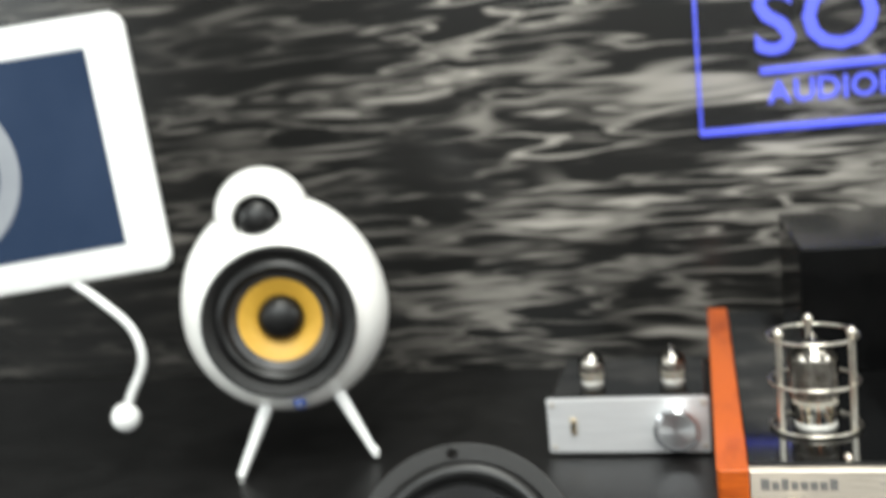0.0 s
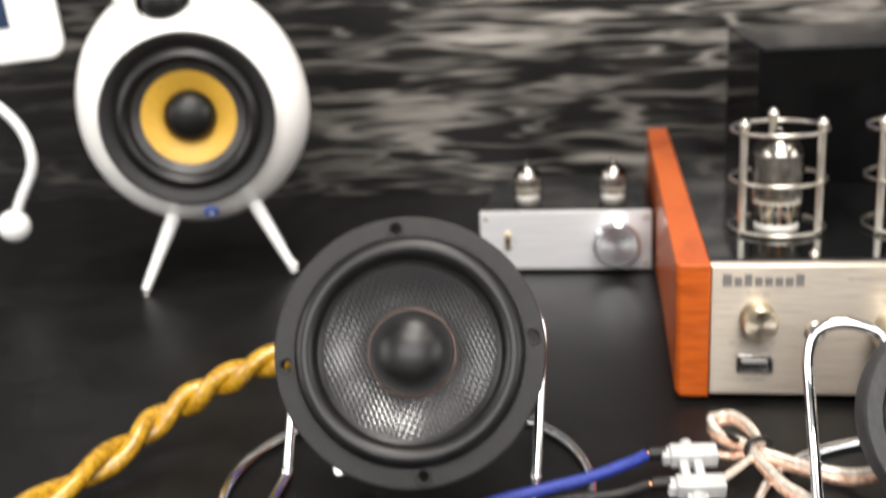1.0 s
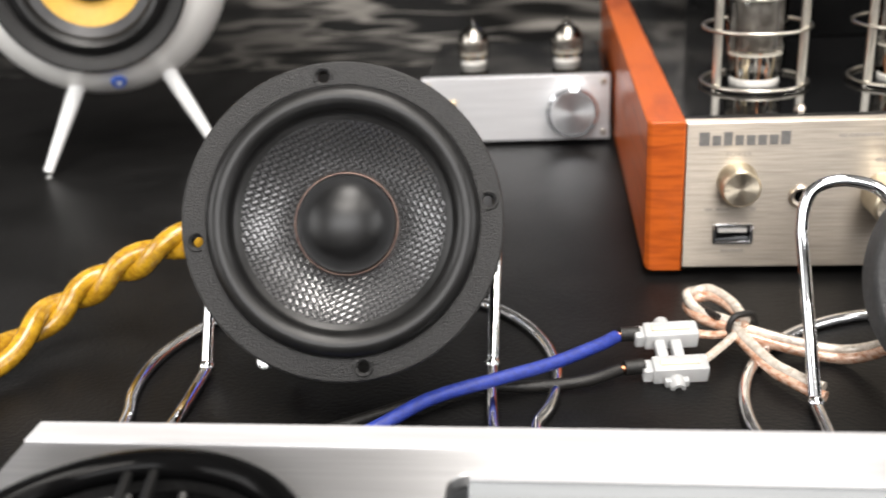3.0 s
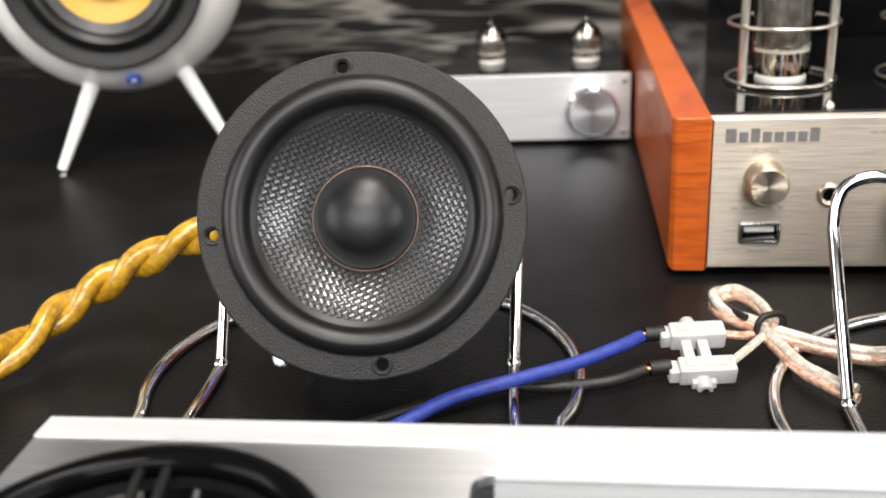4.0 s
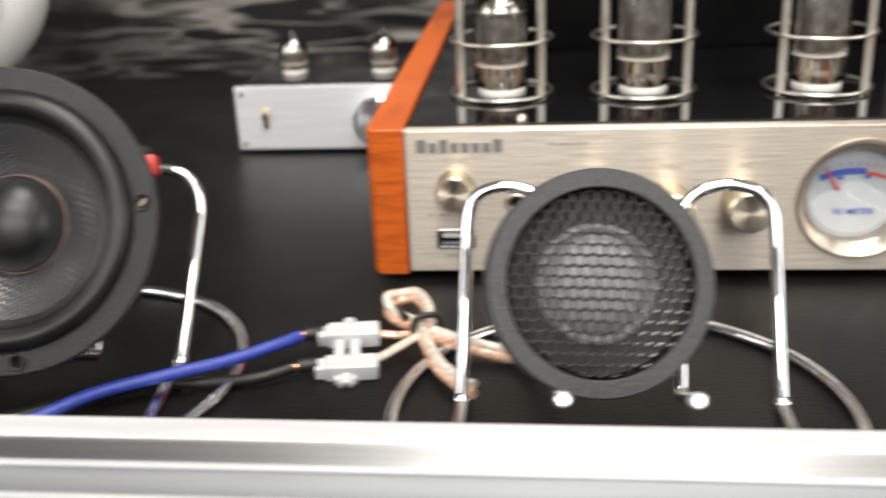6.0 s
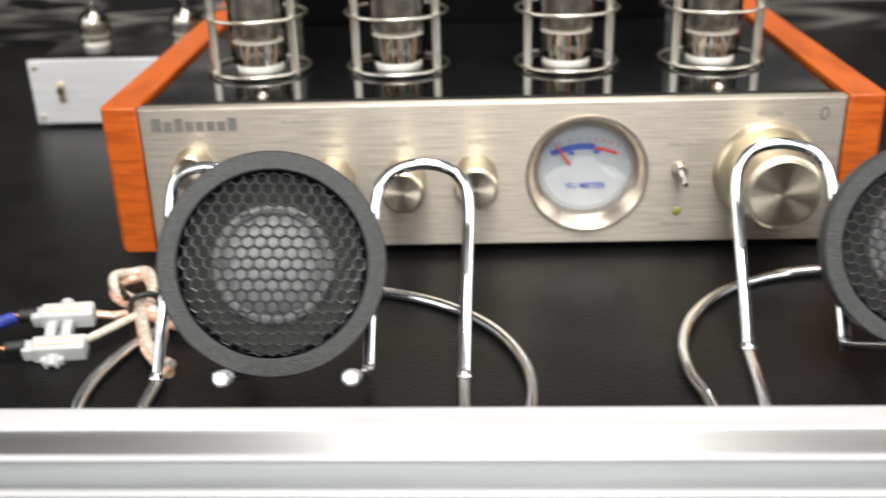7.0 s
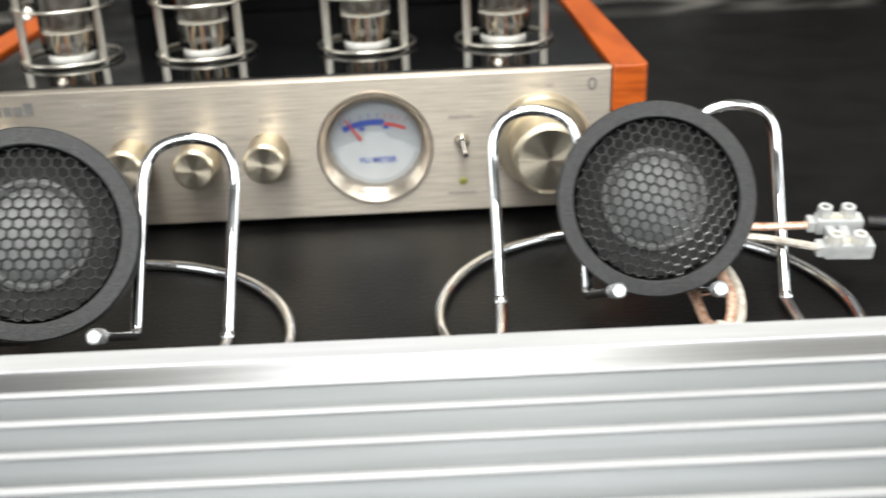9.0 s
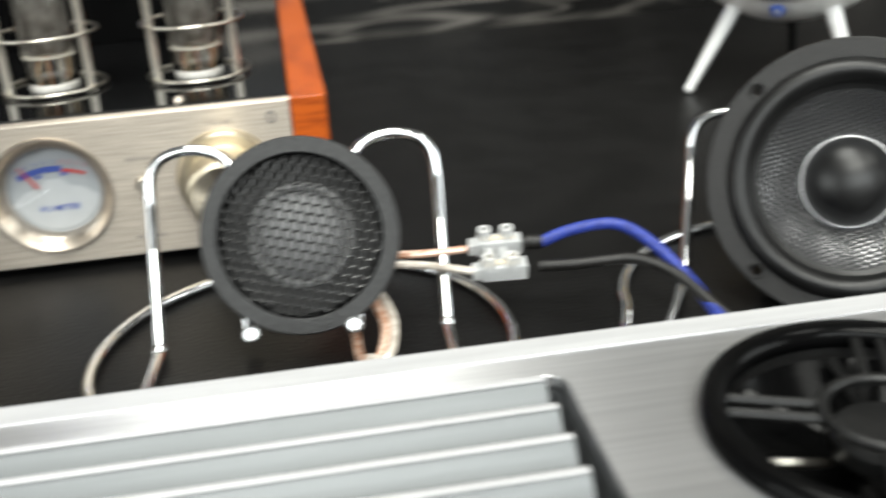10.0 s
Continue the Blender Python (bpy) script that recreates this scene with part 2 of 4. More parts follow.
DARKRING = material("dull_bronze_ring", (0.16, 0.11, 0.09), 0.4, 0.8, second=(0.12, 0.08, 0.07), scale=(400, 400, 400))
BRASS = material("brass_insert", (0.76, 0.62, 0.40), 0.35, 1.0, second=(0.66, 0.54, 0.35), scale=(300, 300, 300))
CERAMIC = material("white_ceramic", (0.66, 0.64, 0.60), 0.45, second=(0.58, 0.56, 0.52), scale=(100, 100, 100))
ANODE = material("grey_anode", (0.19, 0.175, 0.155), 0.42, 0.6, second=(0.07, 0.06, 0.05), scale=(220, 220, 120))
MICA = material("mica_spacer", (0.45, 0.42, 0.36), 0.4, second=(0.36, 0.33, 0.28), scale=(400, 400, 400))
GETTER = material("silver_getter", (0.50, 0.47, 0.43), 0.16, 1.0, second=(0.36, 0.32, 0.28), scale=(300, 300, 300))
GLASS = glass_material("clear_glass", (0.95, 0.955, 0.95), 1.5)
CLEARTIP = material("clear_plastic_tip", (0.86, 0.87, 0.88), 0.12, second=(0.8, 0.81, 0.82), scale=(300, 300, 300), transmission=0.8, coat=0.6)
PRINT = material("grey_print", (0.12, 0.115, 0.11), 0.5, second=(0.15, 0.145, 0.14), scale=(600, 600, 600))
FAINT = material("faint_print", (0.27, 0.245, 0.215), 0.5, second=(0.32, 0.29, 0.255), scale=(600, 600, 600))
METERFACE = material("silver_meter_card", (0.41, 0.43, 0.455), 0.45, second=(0.38, 0.40, 0.425), scale=(120, 120, 120))
METERPALE = material("pale_meter_card", (0.54, 0.56, 0.58), 0.45, second=(0.50, 0.52, 0.54), scale=(120, 120, 120))
METERBLUE = material("blue_meter_ink", (0.05, 0.09, 0.36), 0.5, second=(0.06, 0.1, 0.4), scale=(500, 500, 500))
METERRED = material("red_meter_ink", (0.62, 0.06, 0.05), 0.5, second=(0.55, 0.05, 0.045), scale=(500, 500, 500))
BEZEL = material("satin_bezel", (0.62, 0.55, 0.47), 0.35, 1.0, second=(0.55, 0.49, 0.42), scale=(300, 300, 300))
LEDMAT = material("dim_olive_lamp", (0.25, 0.26, 0.05), 0.3, second=(0.2, 0.2, 0.04), scale=(500, 500, 500))
RED = material("red_insulator", (0.55, 0.03, 0.025), 0.4, second=(0.45, 0.025, 0.02), scale=(300, 300, 300))
SCREEN = material("dark_blue_screen", (0.012, 0.02, 0.04), 0.12, spec=0.1, second=(0.02, 0.03, 0.055), scale=(9, 9, 9), spread=(0.35, 0.65), emit=(0.07, 0.12, 0.24), emit_power=0.22)
SCREENGREY = material("grey_screen_disc", (0.2, 0.21, 0.23), 0.3, second=(0.17, 0.18, 0.2), scale=(30, 30, 30), emit=(0.4, 0.42, 0.46), emit_power=0.3)
NEON = material("blue_lit_lettering", (0.05, 0.06, 0.5), 0.4, second=(0.05, 0.06, 0.45), scale=(100, 100, 100), emit=(0.10, 0.13, 1.0), emit_power=0.85)
ACRYLIC = glass_material("clear_acrylic", (0.97, 0.97, 0.98), 1.2)


# ---- building helpers ----
def part(name, bm, mat, parent=None, label="", flat=False, uv=False, sharp=40):
    bmesh.ops.recalc_face_normals(bm, faces=bm.faces)
    me = bpy.data.meshes.new(name)
    if uv:
        layer = bm.loops.layers.uv.new("UVMap")
        for f in bm.faces:
            for lp in f.loops:
                lp[layer].uv = (lp.vert.co.x * 4, (lp.vert.co.y + lp.vert.co.z) * 4)
    bm.to_mesh(me)
    bm.free()
    me.materials.append(mat)
    if not flat:
        me.shade_smooth()
        me.set_sharp_from_angle(angle=radians(sharp))
    ob = new(name, me)
    if parent is not None:
        ob.parent = parent
    if label:
        ob["label"] = label
    return ob


def thing(name, m, label, category, group=""):
    ob = new(name)
    ob.empty_display_size = 0.02
    ob.matrix_world = m
    return tagged(ob, label, category, group)


def slab(x0, y0, z0, x1, y1, z1, bevel=0.0, segments=2, bm=None):
    made = bmesh.new()
    bmesh.ops.create_cube(made, size=1.0)
    bmesh.ops.transform(made, verts=made.verts, matrix=Matrix.Translation(((x0 + x1) / 2, (y0 + y1) / 2, (z0 + z1) / 2)) @ Matrix.Diagonal((x1 - x0, y1 - y0, z1 - z0, 1)))
    if bevel:
        bmesh.ops.bevel(made, geom=list(made.edges), offset=bevel, segments=segments, affect="EDGES", profile=0.5)
    if bm is None:
        return made
    join(bm, made)
    return bm


def join(bm, other, m=None):
    if m is not None:
        bmesh.ops.transform(other, verts=other.verts, matrix=m)
    me = bpy.data.meshes.new("joined")
    other.to_mesh(me)
    other.free()
    bm.from_mesh(me)
    bpy.data.meshes.remove(me)
    return bm


def lathe(profile, seg=64, bm=None, close=True, stretch=1.0):
    """A turned form about the local y axis; the profile holds (radius, y)."""
    made = bmesh.new() if bm is None else bm
    rings = []
    for r, y in profile:
        if r < 1e-6:
            rings.append([made.verts.new((0, y, 0))])
        else:
            rings.append([made.verts.new((r * math.cos(2 * math.pi * i / seg), y, stretch * r * math.sin(2 * math.pi * i / seg))) for i in range(seg)])
    for a, b in zip(rings, rings[1:]):
        for i in range(seg):
            j = (i + 1) % seg
            if len(a) == 1 and len(b) == 1:
                continue
            if len(a) == 1:
                made.faces.new((a[0], b[i], b[j]))
            elif len(b) == 1:
                made.faces.new((a[i], b[0], a[j]))
            else:
                made.faces.new((a[i], b[i], b[j], a[j]))
    return made


def upright(bm):
    """Turns a form about y into one about z, its front (-y) up."""
    bmesh.ops.transform(bm, verts=bm.verts, matrix=pose(0, 0, 0, -90))
    return bm


def spline(points, steps=8):
    p = [Vector(q) for q in points]
    p = [p[0] * 2 - p[1]] + p + [p[-1] * 2 - p[-2]]
    out = []
    for i in range(1, len(p) - 2):
        for k in range(steps):
            t = k / steps
            out.append(0.5 * (2 * p[i] + (p[i + 1] - p[i - 1]) * t + (2 * p[i - 1] - 5 * p[i] + 4 * p[i + 1] - p[i + 2]) * t * t + (3 * p[i] - p[i - 1] - 3 * p[i + 1] + p[i + 2]) * t ** 3))
    return out + [p[-2]]


def rod(path, radius, seg=10, bm=None, caps=True, loop=False):
    """A round bar swept along a path."""
    made = bmesh.new() if bm is None else bm
    path = [Vector(q) for q in path]
    n = len(path)
    up, rings = None, []
    for i, q in enumerate(path):
        d = (path[(i + 1) % n] - path[i - 1]) if loop else (path[min(i + 1, n - 1)] - path[max(i - 1, 0)])
        d.normalize()
        if up is None:
            up = d.orthogonal().normalized()
        up = (up - d * up.dot(d)).normalized()
        side = d.cross(up)
        r = radius(i / (n - 1)) if callable(radius) else radius
        rings.append([made.verts.new(q + r * (math.cos(a) * up + math.sin(a) * side)) for a in [2 * math.pi * k / seg for k in range(seg)]])
    pairs = list(zip(rings, rings[1:])) + ([(rings[-1], rings[0])] if loop else [])
    for a, b in pairs:
        for k in range(seg):
            made.faces.new((a[k], b[k], b[(k + 1) % seg], a[(k + 1) % seg]))
    if caps and not loop:
        made.faces.new(rings[0][::-1])
        made.faces.new(rings[-1])
    return made


def ball(x, y, z, r, bm=None, squash=1.0):
    made = bmesh.new()
    bmesh.ops.create_uvsphere(made, u_segments=16, v_segments=10, radius=r)
    bmesh.ops.transform(made, verts=made.verts, matrix=Matrix.Translation((x, y, z)) @ Matrix.Diagonal((1, squash, 1, 1)))
    return made if bm is None else join(bm, made)


def hoop(r, thick, n=48, y=0.0, bm=None):
    """A round wire ring about the local y axis."""
    return rod([(r * math.cos(2 * math.pi * i / n), y, r * math.sin(2 * math.pi * i / n)) for i in range(n)], thick, 10, bm, loop=True)


def circle2d(cx, cy, r, n=48):
    return [(cx + r * math.cos(2 * math.pi * i / n), cy + r * math.sin(2 * math.pi * i / n)) for i in range(n)]


def round2d(x0, y0, x1, y1, r, n=8):
    out = []
    for cx, cy, a0 in ((x1 - r, y1 - r, 0), (x0 + r, y1 - r, 90), (x0 + r, y0 + r, 180), (x1 - r, y0 + r, 270)):
        out += [(cx + r * math.cos(radians(a0 + 90 * k / n)), cy + r * math.sin(radians(a0 + 90 * k / n))) for k in range(n + 1)]
    return out


def mesh_of(data):
    ob = bpy.data.objects.new("temp", data)
    scene.collection.objects.link(ob)
    dg = bpy.context.evaluated_depsgraph_get()
    dg.update()
    me = bpy.data.meshes.new_from_object(ob.evaluated_get(dg))
    bpy.data.objects.remove(ob)
    bm = bmesh.new()
    bm.from_mesh(me)
    bpy.data.meshes.remove(me)
    return bm


def plate(outlines, thick, bevel=0.0):
    """A flat plate with real holes in the xy plane, its middle at z 0."""
    cu = bpy.data.curves.new("plate", "CURVE")
    cu.dimensions, cu.fill_mode = "2D", "BOTH"
    cu.extrude, cu.bevel_depth, cu.bevel_resolution, cu.offset = thick / 2 - bevel, bevel, 1, -bevel
    for pts in outlines:
        s = cu.splines.new("POLY")
        s.points.add(len(pts) - 1)
        for p, (x, y) in zip(s.points, pts):
            p.co = (x, y, 0, 1)
        s.use_cyclic_u = True
    bm = mesh_of(cu)
    bpy.data.curves.remove(cu)
    bmesh.ops.remove_doubles(bm, verts=bm.verts, dist=1e-6)
    return bm


def facing(bm, x=0.0, y=0.0, z=0.0):
    """Stands an xy form up so that it faces -y."""
    bmesh.ops.transform(bm, verts=bm.verts, matrix=pose(x, y, z, 90))
    return bm


def lettering(words, size, weight=0.0):
    cu = bpy.data.curves.new("words", "FONT")
    cu.body, cu.size, cu.align_x, cu.align_y, cu.extrude, cu.offset = words, size, "CENTER", "CENTER", 0.00005, weight
    cu.resolution_u = 3
    bm = mesh_of(cu)
    bpy.data.curves.remove(cu)
    return bm


def letters(word, size, weight, gap):
    """One mesh a letter, set in a row and centred on x 0."""
    out, x = [], 0.0
    for c in word:
        bm = lettering(c, size, weight)
        lo, hi = min(v.co.x for v in bm.verts), max(v.co.x for v in bm.verts)
        out.append((bm, x - lo))
        x += hi - lo + gap
    for bm, dx in out:
        bmesh.ops.translate(bm, verts=bm.verts, vec=(dx - (x - gap) / 2, 0, 0))
    return [bm for bm, dx in out]


def bars(rects, thick=0.0002):
    bm = bmesh.new()
    for x0, z0, x1, z1 in rects:
        slab(x0, -thick, z0, x1, 0, z1, bm=bm)
    return bm


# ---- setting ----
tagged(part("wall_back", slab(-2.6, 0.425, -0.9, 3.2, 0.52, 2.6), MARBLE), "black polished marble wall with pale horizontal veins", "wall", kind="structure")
tagged(part("wall_front", slab(-2.6, -3.3, -0.9, 3.2, -3.2, 2.6), WALLPAINT), "plain pale painted wall", "wall", kind="structure")
tagged(part("wall_west", slab(-2.7, -3.2, -0.9, -2.6, 0.425, 2.6), WALLPAINT), "plain pale painted wall", "wall", kind="structure")
tagged(part("wall_east", slab(3.2, -3.2, -0.9, 3.3, 0.425, 2.6), WALLPAINT), "plain pale painted wall", "wall", kind="structure")
tagged(part("floor", slab(-2.6, -3.2, -1.0, 3.2, 0.425, -0.9), FLOORMAT), "dark grey tiled floor", "floor", kind="structure")
tagged(part("ceiling", slab(-2.6, -3.2, 2.6, 3.2, 0.425, 2.7), CEILPAINT), "plain white painted ceiling", "ceiling", kind="structure")
counter = thing("display_counter", pose(0.15, -0.1, -0.9), "black display counter with a fine-grained satin top against the wall", "counter")
part("tabletop", slab(-1.5, -0.4, 0.86, 1.6, 0.522, 0.9, 0.003), VINYL, counter, sharp=20)
part("cabinet_body", slab(-1.45, -0.34, 0.0, 1.55, 0.52, 0.858), CABINET, counter)


# ---- tube amplifier ----
def knob(parent, x, z, r, length, flange=0.0):
    k = part("knob", lathe([(0, -length), (r * 0.9, -length), (r, -length + 0.001), (r, -0.001), (r * 1.04, 0), (0, 0)], 40), GOLD, parent, "champagne metal knob")
    k.location = (x, 0, z)
    part("knob_face", lathe([(0, -length - 0.0004), (r * 0.86, -length - 0.0004), (r * 0.88, -length), (0, -length + 0.0004)], 40), KNOBFACE, k)
    part("pointer_mark", slab(-r * 0.85, -length - 0.0006, -0.0002, -r * 0.55, -length - 0.0003, 0.0002), STEEL, k)
    if flange:
        part("collar", lathe([(0, -0.004), (flange * 0.93, -0.004), (flange, -0.002), (flange, 0), (0, 0)], 56), GOLD, k)
    return k


amp = thing("tube_amplifier", pose(0, 0, 0), "champagne brushed-metal tube amplifier with orange wooden side cheeks", "amplifier")
holes = [circle2d(0.1795, 0.034, 0.0225), circle2d(0.045, 0.034, 0.003, 20), round2d(0.0125, 0.0145, 0.0275, 0.0225, 0.001, 3)]
front = part("front_panel", facing(plate([[(0.0002, 0.004), (0.2798, 0.004), (0.2798, 0.0645), (0.0002, 0.0645)]] + holes, 0.006, 0.0006), 0, 0.003, 0), PANEL, amp, "brushed champagne front panel", uv=True, sharp=12)
part("chassis", slab(0.0004, 0.0145, 0.0062, 0.2796, 0.339, 0.0632, 0.0005), GLOSSBLACK, amp, "glossy black metal chassis", sharp=20)
part("panel_backing", slab(0.0006, 0.0061, 0.0064, 0.155, 0.0144, 0.0632), BLACK, amp)
part("panel_backing", slab(0.2043, 0.0061, 0.0064, 0.2794, 0.0144, 0.0632), BLACK, amp)
part("panel_backing", slab(0.1552, 0.0061, 0.0595, 0.2041, 0.0144, 0.0632), BLACK, amp)


def cheek(x0, x1, outer_left):
    bm = slab(x0, -0.0012, 0.003, x1, 0.345, 0.0655)
    xo = x0 if outer_left else x1
    edges = [e for e in bm.edges if abs(e.verts[0].co.y + 0.0012) < 1e-5 and abs(e.verts[1].co.y + 0.0012) < 1e-5 and abs(e.verts[0].co.x - xo) < 1e-5 and abs(e.verts[1].co.x - xo) < 1e-5]
    edges += [e for e in bm.edges if abs(e.verts[0].co.z - 0.003) < 1e-5 and abs(e.verts[1].co.z - 0.003) < 1e-5 and abs(e.verts[0].co.x - xo) < 1e-5 and abs(e.verts[1].co.x - xo) < 1e-5]
    bmesh.ops.bevel(bm, geom=edges, offset=0.0032, segments=4, affect="EDGES", profile=0.5)
    bmesh.ops.bevel(bm, geom=[e for e in bm.edges if e.calc_face_angle(0) > 1.0], offset=0.0007, segments=2, affect="EDGES", profile=0.5)
    return part("side_cheek", bm, WOOD, amp, "polished orange cherry wood side cheek", sharp=20)


cheek(-0.0148, 0.0, True)
cheek(0.28, 0.2948, False)
for fx in (0.03, 0.25):
    for fy in (0.035, 0.31):
        foot = part("foot", upright(lathe([(0, -0.0062), (0.009, -0.0062), (0.0095, -0.0004), (0.009, 0), (0, 0)], 24)), RUBBER, amp)
        foot.location = (fx, fy, 0)
for sx in (0.0470, 0.2340):
    s = part("screw", upright(lathe([(0, -0.0026), (0.0014, -0.0020), (0.0021, -0.001), (0.0023, 0), (0, 0)], 6)), BEZEL, amp)
    s.location = (sx, 0.02, 0.0632)
part("transformer_cover", slab(0.041, 0.165, 0.0632, 0.239, 0.325, 0.141, 0.0015), SATINBLACK, amp, "black steel transformer cover", sharp=20)
knob(amp, 0.0205, 0.0405, 0.0076, 0.010)
knob(amp, 0.0765, 0.0345, 0.0085, 0.017)
knob(amp, 0.1055, 0.0335, 0.0085, 0.017)
knob(amp, 0.1345, 0.0345, 0.0085, 0.017)
knob(amp, 0.2505, 0.0345, 0.0148, 0.027, 0.0205)
# meter
meter = part("vu_meter", lathe([(0.0222, 0.0125), (0.0194, 0.0125), (0.0193, 0.0045), (0.0218, 0.0004), (0.0235, -0.0012), (0.0246, -0.0012), (0.0248, 0.0), (0.0248, 0.0001)], 72), BEZEL, amp, "round analogue level meter")
meter.location = (0.1795, 0, 0.034)
part("meter_card", facing(plate([circle2d(0, 0, 0.0196)], 0.001), 0, 0.0105, 0), METERFACE, meter)
part("pale_field", facing(plate([[(0.0175 * math.cos(radians(a)), 0.0175 * math.sin(radians(a))) for a in range(195, 346, 5)] + [(0.0125, -0.0008), (0.006, 0.0012), (0.0035, 0.0042), (-0.0035, 0.0042), (-0.006, 0.0012), (-0.0125, -0.0008)]], 0.0003), 0, 0.0097, 0), METERPALE, meter)


def arc_band(a0, a1, r0, r1, n=16):
    c = -0.024
    out = [(r1 * math.sin(radians(a0 + (a1 - a0) * k / n)), c + r1 * math.cos(radians(a0 + (a1 - a0) * k / n))) for k in range(n + 1)]
    return out + [(r0 * math.sin(radians(a1 + (a0 - a1) * k / n)), c + r0 * math.cos(radians(a1 + (a0 - a1) * k / n))) for k in range(n + 1)]


part("blue_scale", facing(plate([arc_band(-25, 7, 0.0315, 0.034)], 0.0003), 0, 0.0096, 0), METERBLUE, meter)
part("red_scale", facing(plate([arc_band(7.5, 24, 0.0315, 0.0328)], 0.0003), 0, 0.0096, 0), METERRED, meter)
for a in (-24, -17, -10, -4, 2, 7, 12, 17, 22):
    part("tick", facing(plate([arc_band(a - 0.25, a + 0.25, 0.0347, 0.0367, 1)], 0.0003), 0, 0.0096, 0), METERBLUE if a < 7 else METERRED, meter)
part("scale_marks", bars([(-0.007, 0.0052, -0.0045, 0.0066), (0.0035, 0.0056, 0.006, 0.007)]), METERBLUE, meter).location = (0, 0.0096, 0)
part("words", facing(lettering("VU METER", 0.0036, 0.00009), 0.0005, 0.0095, -0.0085), METERBLUE, meter)
part("needle", rod([(-0.0062, 0.0085, 0.0012), (-0.0128, 0.0085, 0.0108)], lambda t: 0.0006 - 0.0003 * t, 8), METERRED, meter, "red needle")
part("lens", lathe([(0, 0.003), (0.0194, 0.0042)], 48), GLASS, meter).visible_shadow = False
# switches, sockets, print
tg = part("toggle_switch", lathe([(0, -0.003), (0.0022, -0.003), (0.003, -0.002), (0.0032, 0), (0, 0)], 24), STEEL, amp)
tg.location = (0.2165, 0, 0.0355)
part("lever", rod([(0, -0.002, 0), (0.0006, -0.006, -0.002), (0.001, -0.009, -0.0035)], 0.0012, 12), CHROME, tg)
part("lamp", lathe([(0, -0.0012), (0.0012, -0.0009), (0.0018, 0), (0.0021, 0.0001)], 20), LEDMAT, amp, "small olive indicator lamp").location = (0.2165, 0, 0.0175)
jk = part("headphone_socket", lathe([(0.0026, 0.012), (0.0026, -0.0008), (0.0036, -0.0014), (0.0046, -0.0006), (0.0048, 0.0)], 32), BEZEL, amp, "metal-ringed headphone socket")
jk.location = (0.045, 0, 0.034)
part("socket_core", lathe([(0, 0.0004), (0.0027, 0.0004)], 24), SATINBLACK, jk)
usb = part("usb_socket", facing(plate([round2d(-0.0078, -0.0043, 0.0078, 0.0043, 0.001, 3), round2d(-0.0066, -0.0031, 0.0066, 0.0031, 0.0006, 3)], 0.008, 0.0003), 0, 0.0032, 0), CHROME, amp)
usb.location = (0.020, 0, 0.0185)
part("socket_core", slab(-0.0066, 0.0035, -0.0031, 0.0066, 0.006, 0.0031), GLOSSBLACK, usb)
part("tongue", slab(-0.0056, 0.0006, 0.0002, 0.0056, 0.0036, 0.0022, 0.0002), CERAMIC, usb)
for words, x, z, size in (("POWER", 0.0205, 0.0515, 0.0028), ("TREBLE", 0.1055, 0.0485, 0.0026), ("BASS", 0.1345, 0.0485, 0.0026), ("VOLUME", 0.2505, 0.0578, 0.0027)):
    part("print", facing(lettering(words, size, 0.00003), x, -0.00015, z), FAINT, amp)
for rect in ([(0.072, 0.0475, 0.081, 0.0486), (0.0575, 0.0577, 0.0605, 0.059), (0.0612, 0.0577, 0.0735, 0.059), (0.211, 0.0455, 0.2215, 0.0468), (0.210, 0.0115, 0.2225, 0.0128), (0.0155, 0.0108, 0.0245, 0.0119), (0.0085, 0.0285, 0.0115, 0.0294), (0.013, 0.0285, 0.018, 0.0294), (0.0262, 0.0284, 0.0282, 0.0296)]):
    part("print", bars([rect]), FAINT, amp)
# maker's mark as a plain shape
for rect in ([(0.0052, 0.0552, 0.0092, 0.0606), (0.0102, 0.0552, 0.0135, 0.0592), (0.0145, 0.0552, 0.0178, 0.0606), (0.0188, 0.0552, 0.0221, 0.0592), (0.0231, 0.0552, 0.0264, 0.0592), (0.0274, 0.0552, 0.0307, 0.0592), (0.0317, 0.0552, 0.0350, 0.0592), (0.0360, 0.0552, 0.0395, 0.0606)]):
    part("maker_mark", bars([rect]), PRINT, amp)
part("round_mark", facing(plate([[(0.0018 * math.cos(a), 0.0027 * math.sin(a)) for a in [k * 0.2618 for k in range(24)]], [(0.0010 * math.cos(a), 0.0019 * math.sin(a)) for a in [k * 0.2618 for k in range(24)]]], 0.0003), 0.2715, -0.0001, 0.0578), PRINT, amp)


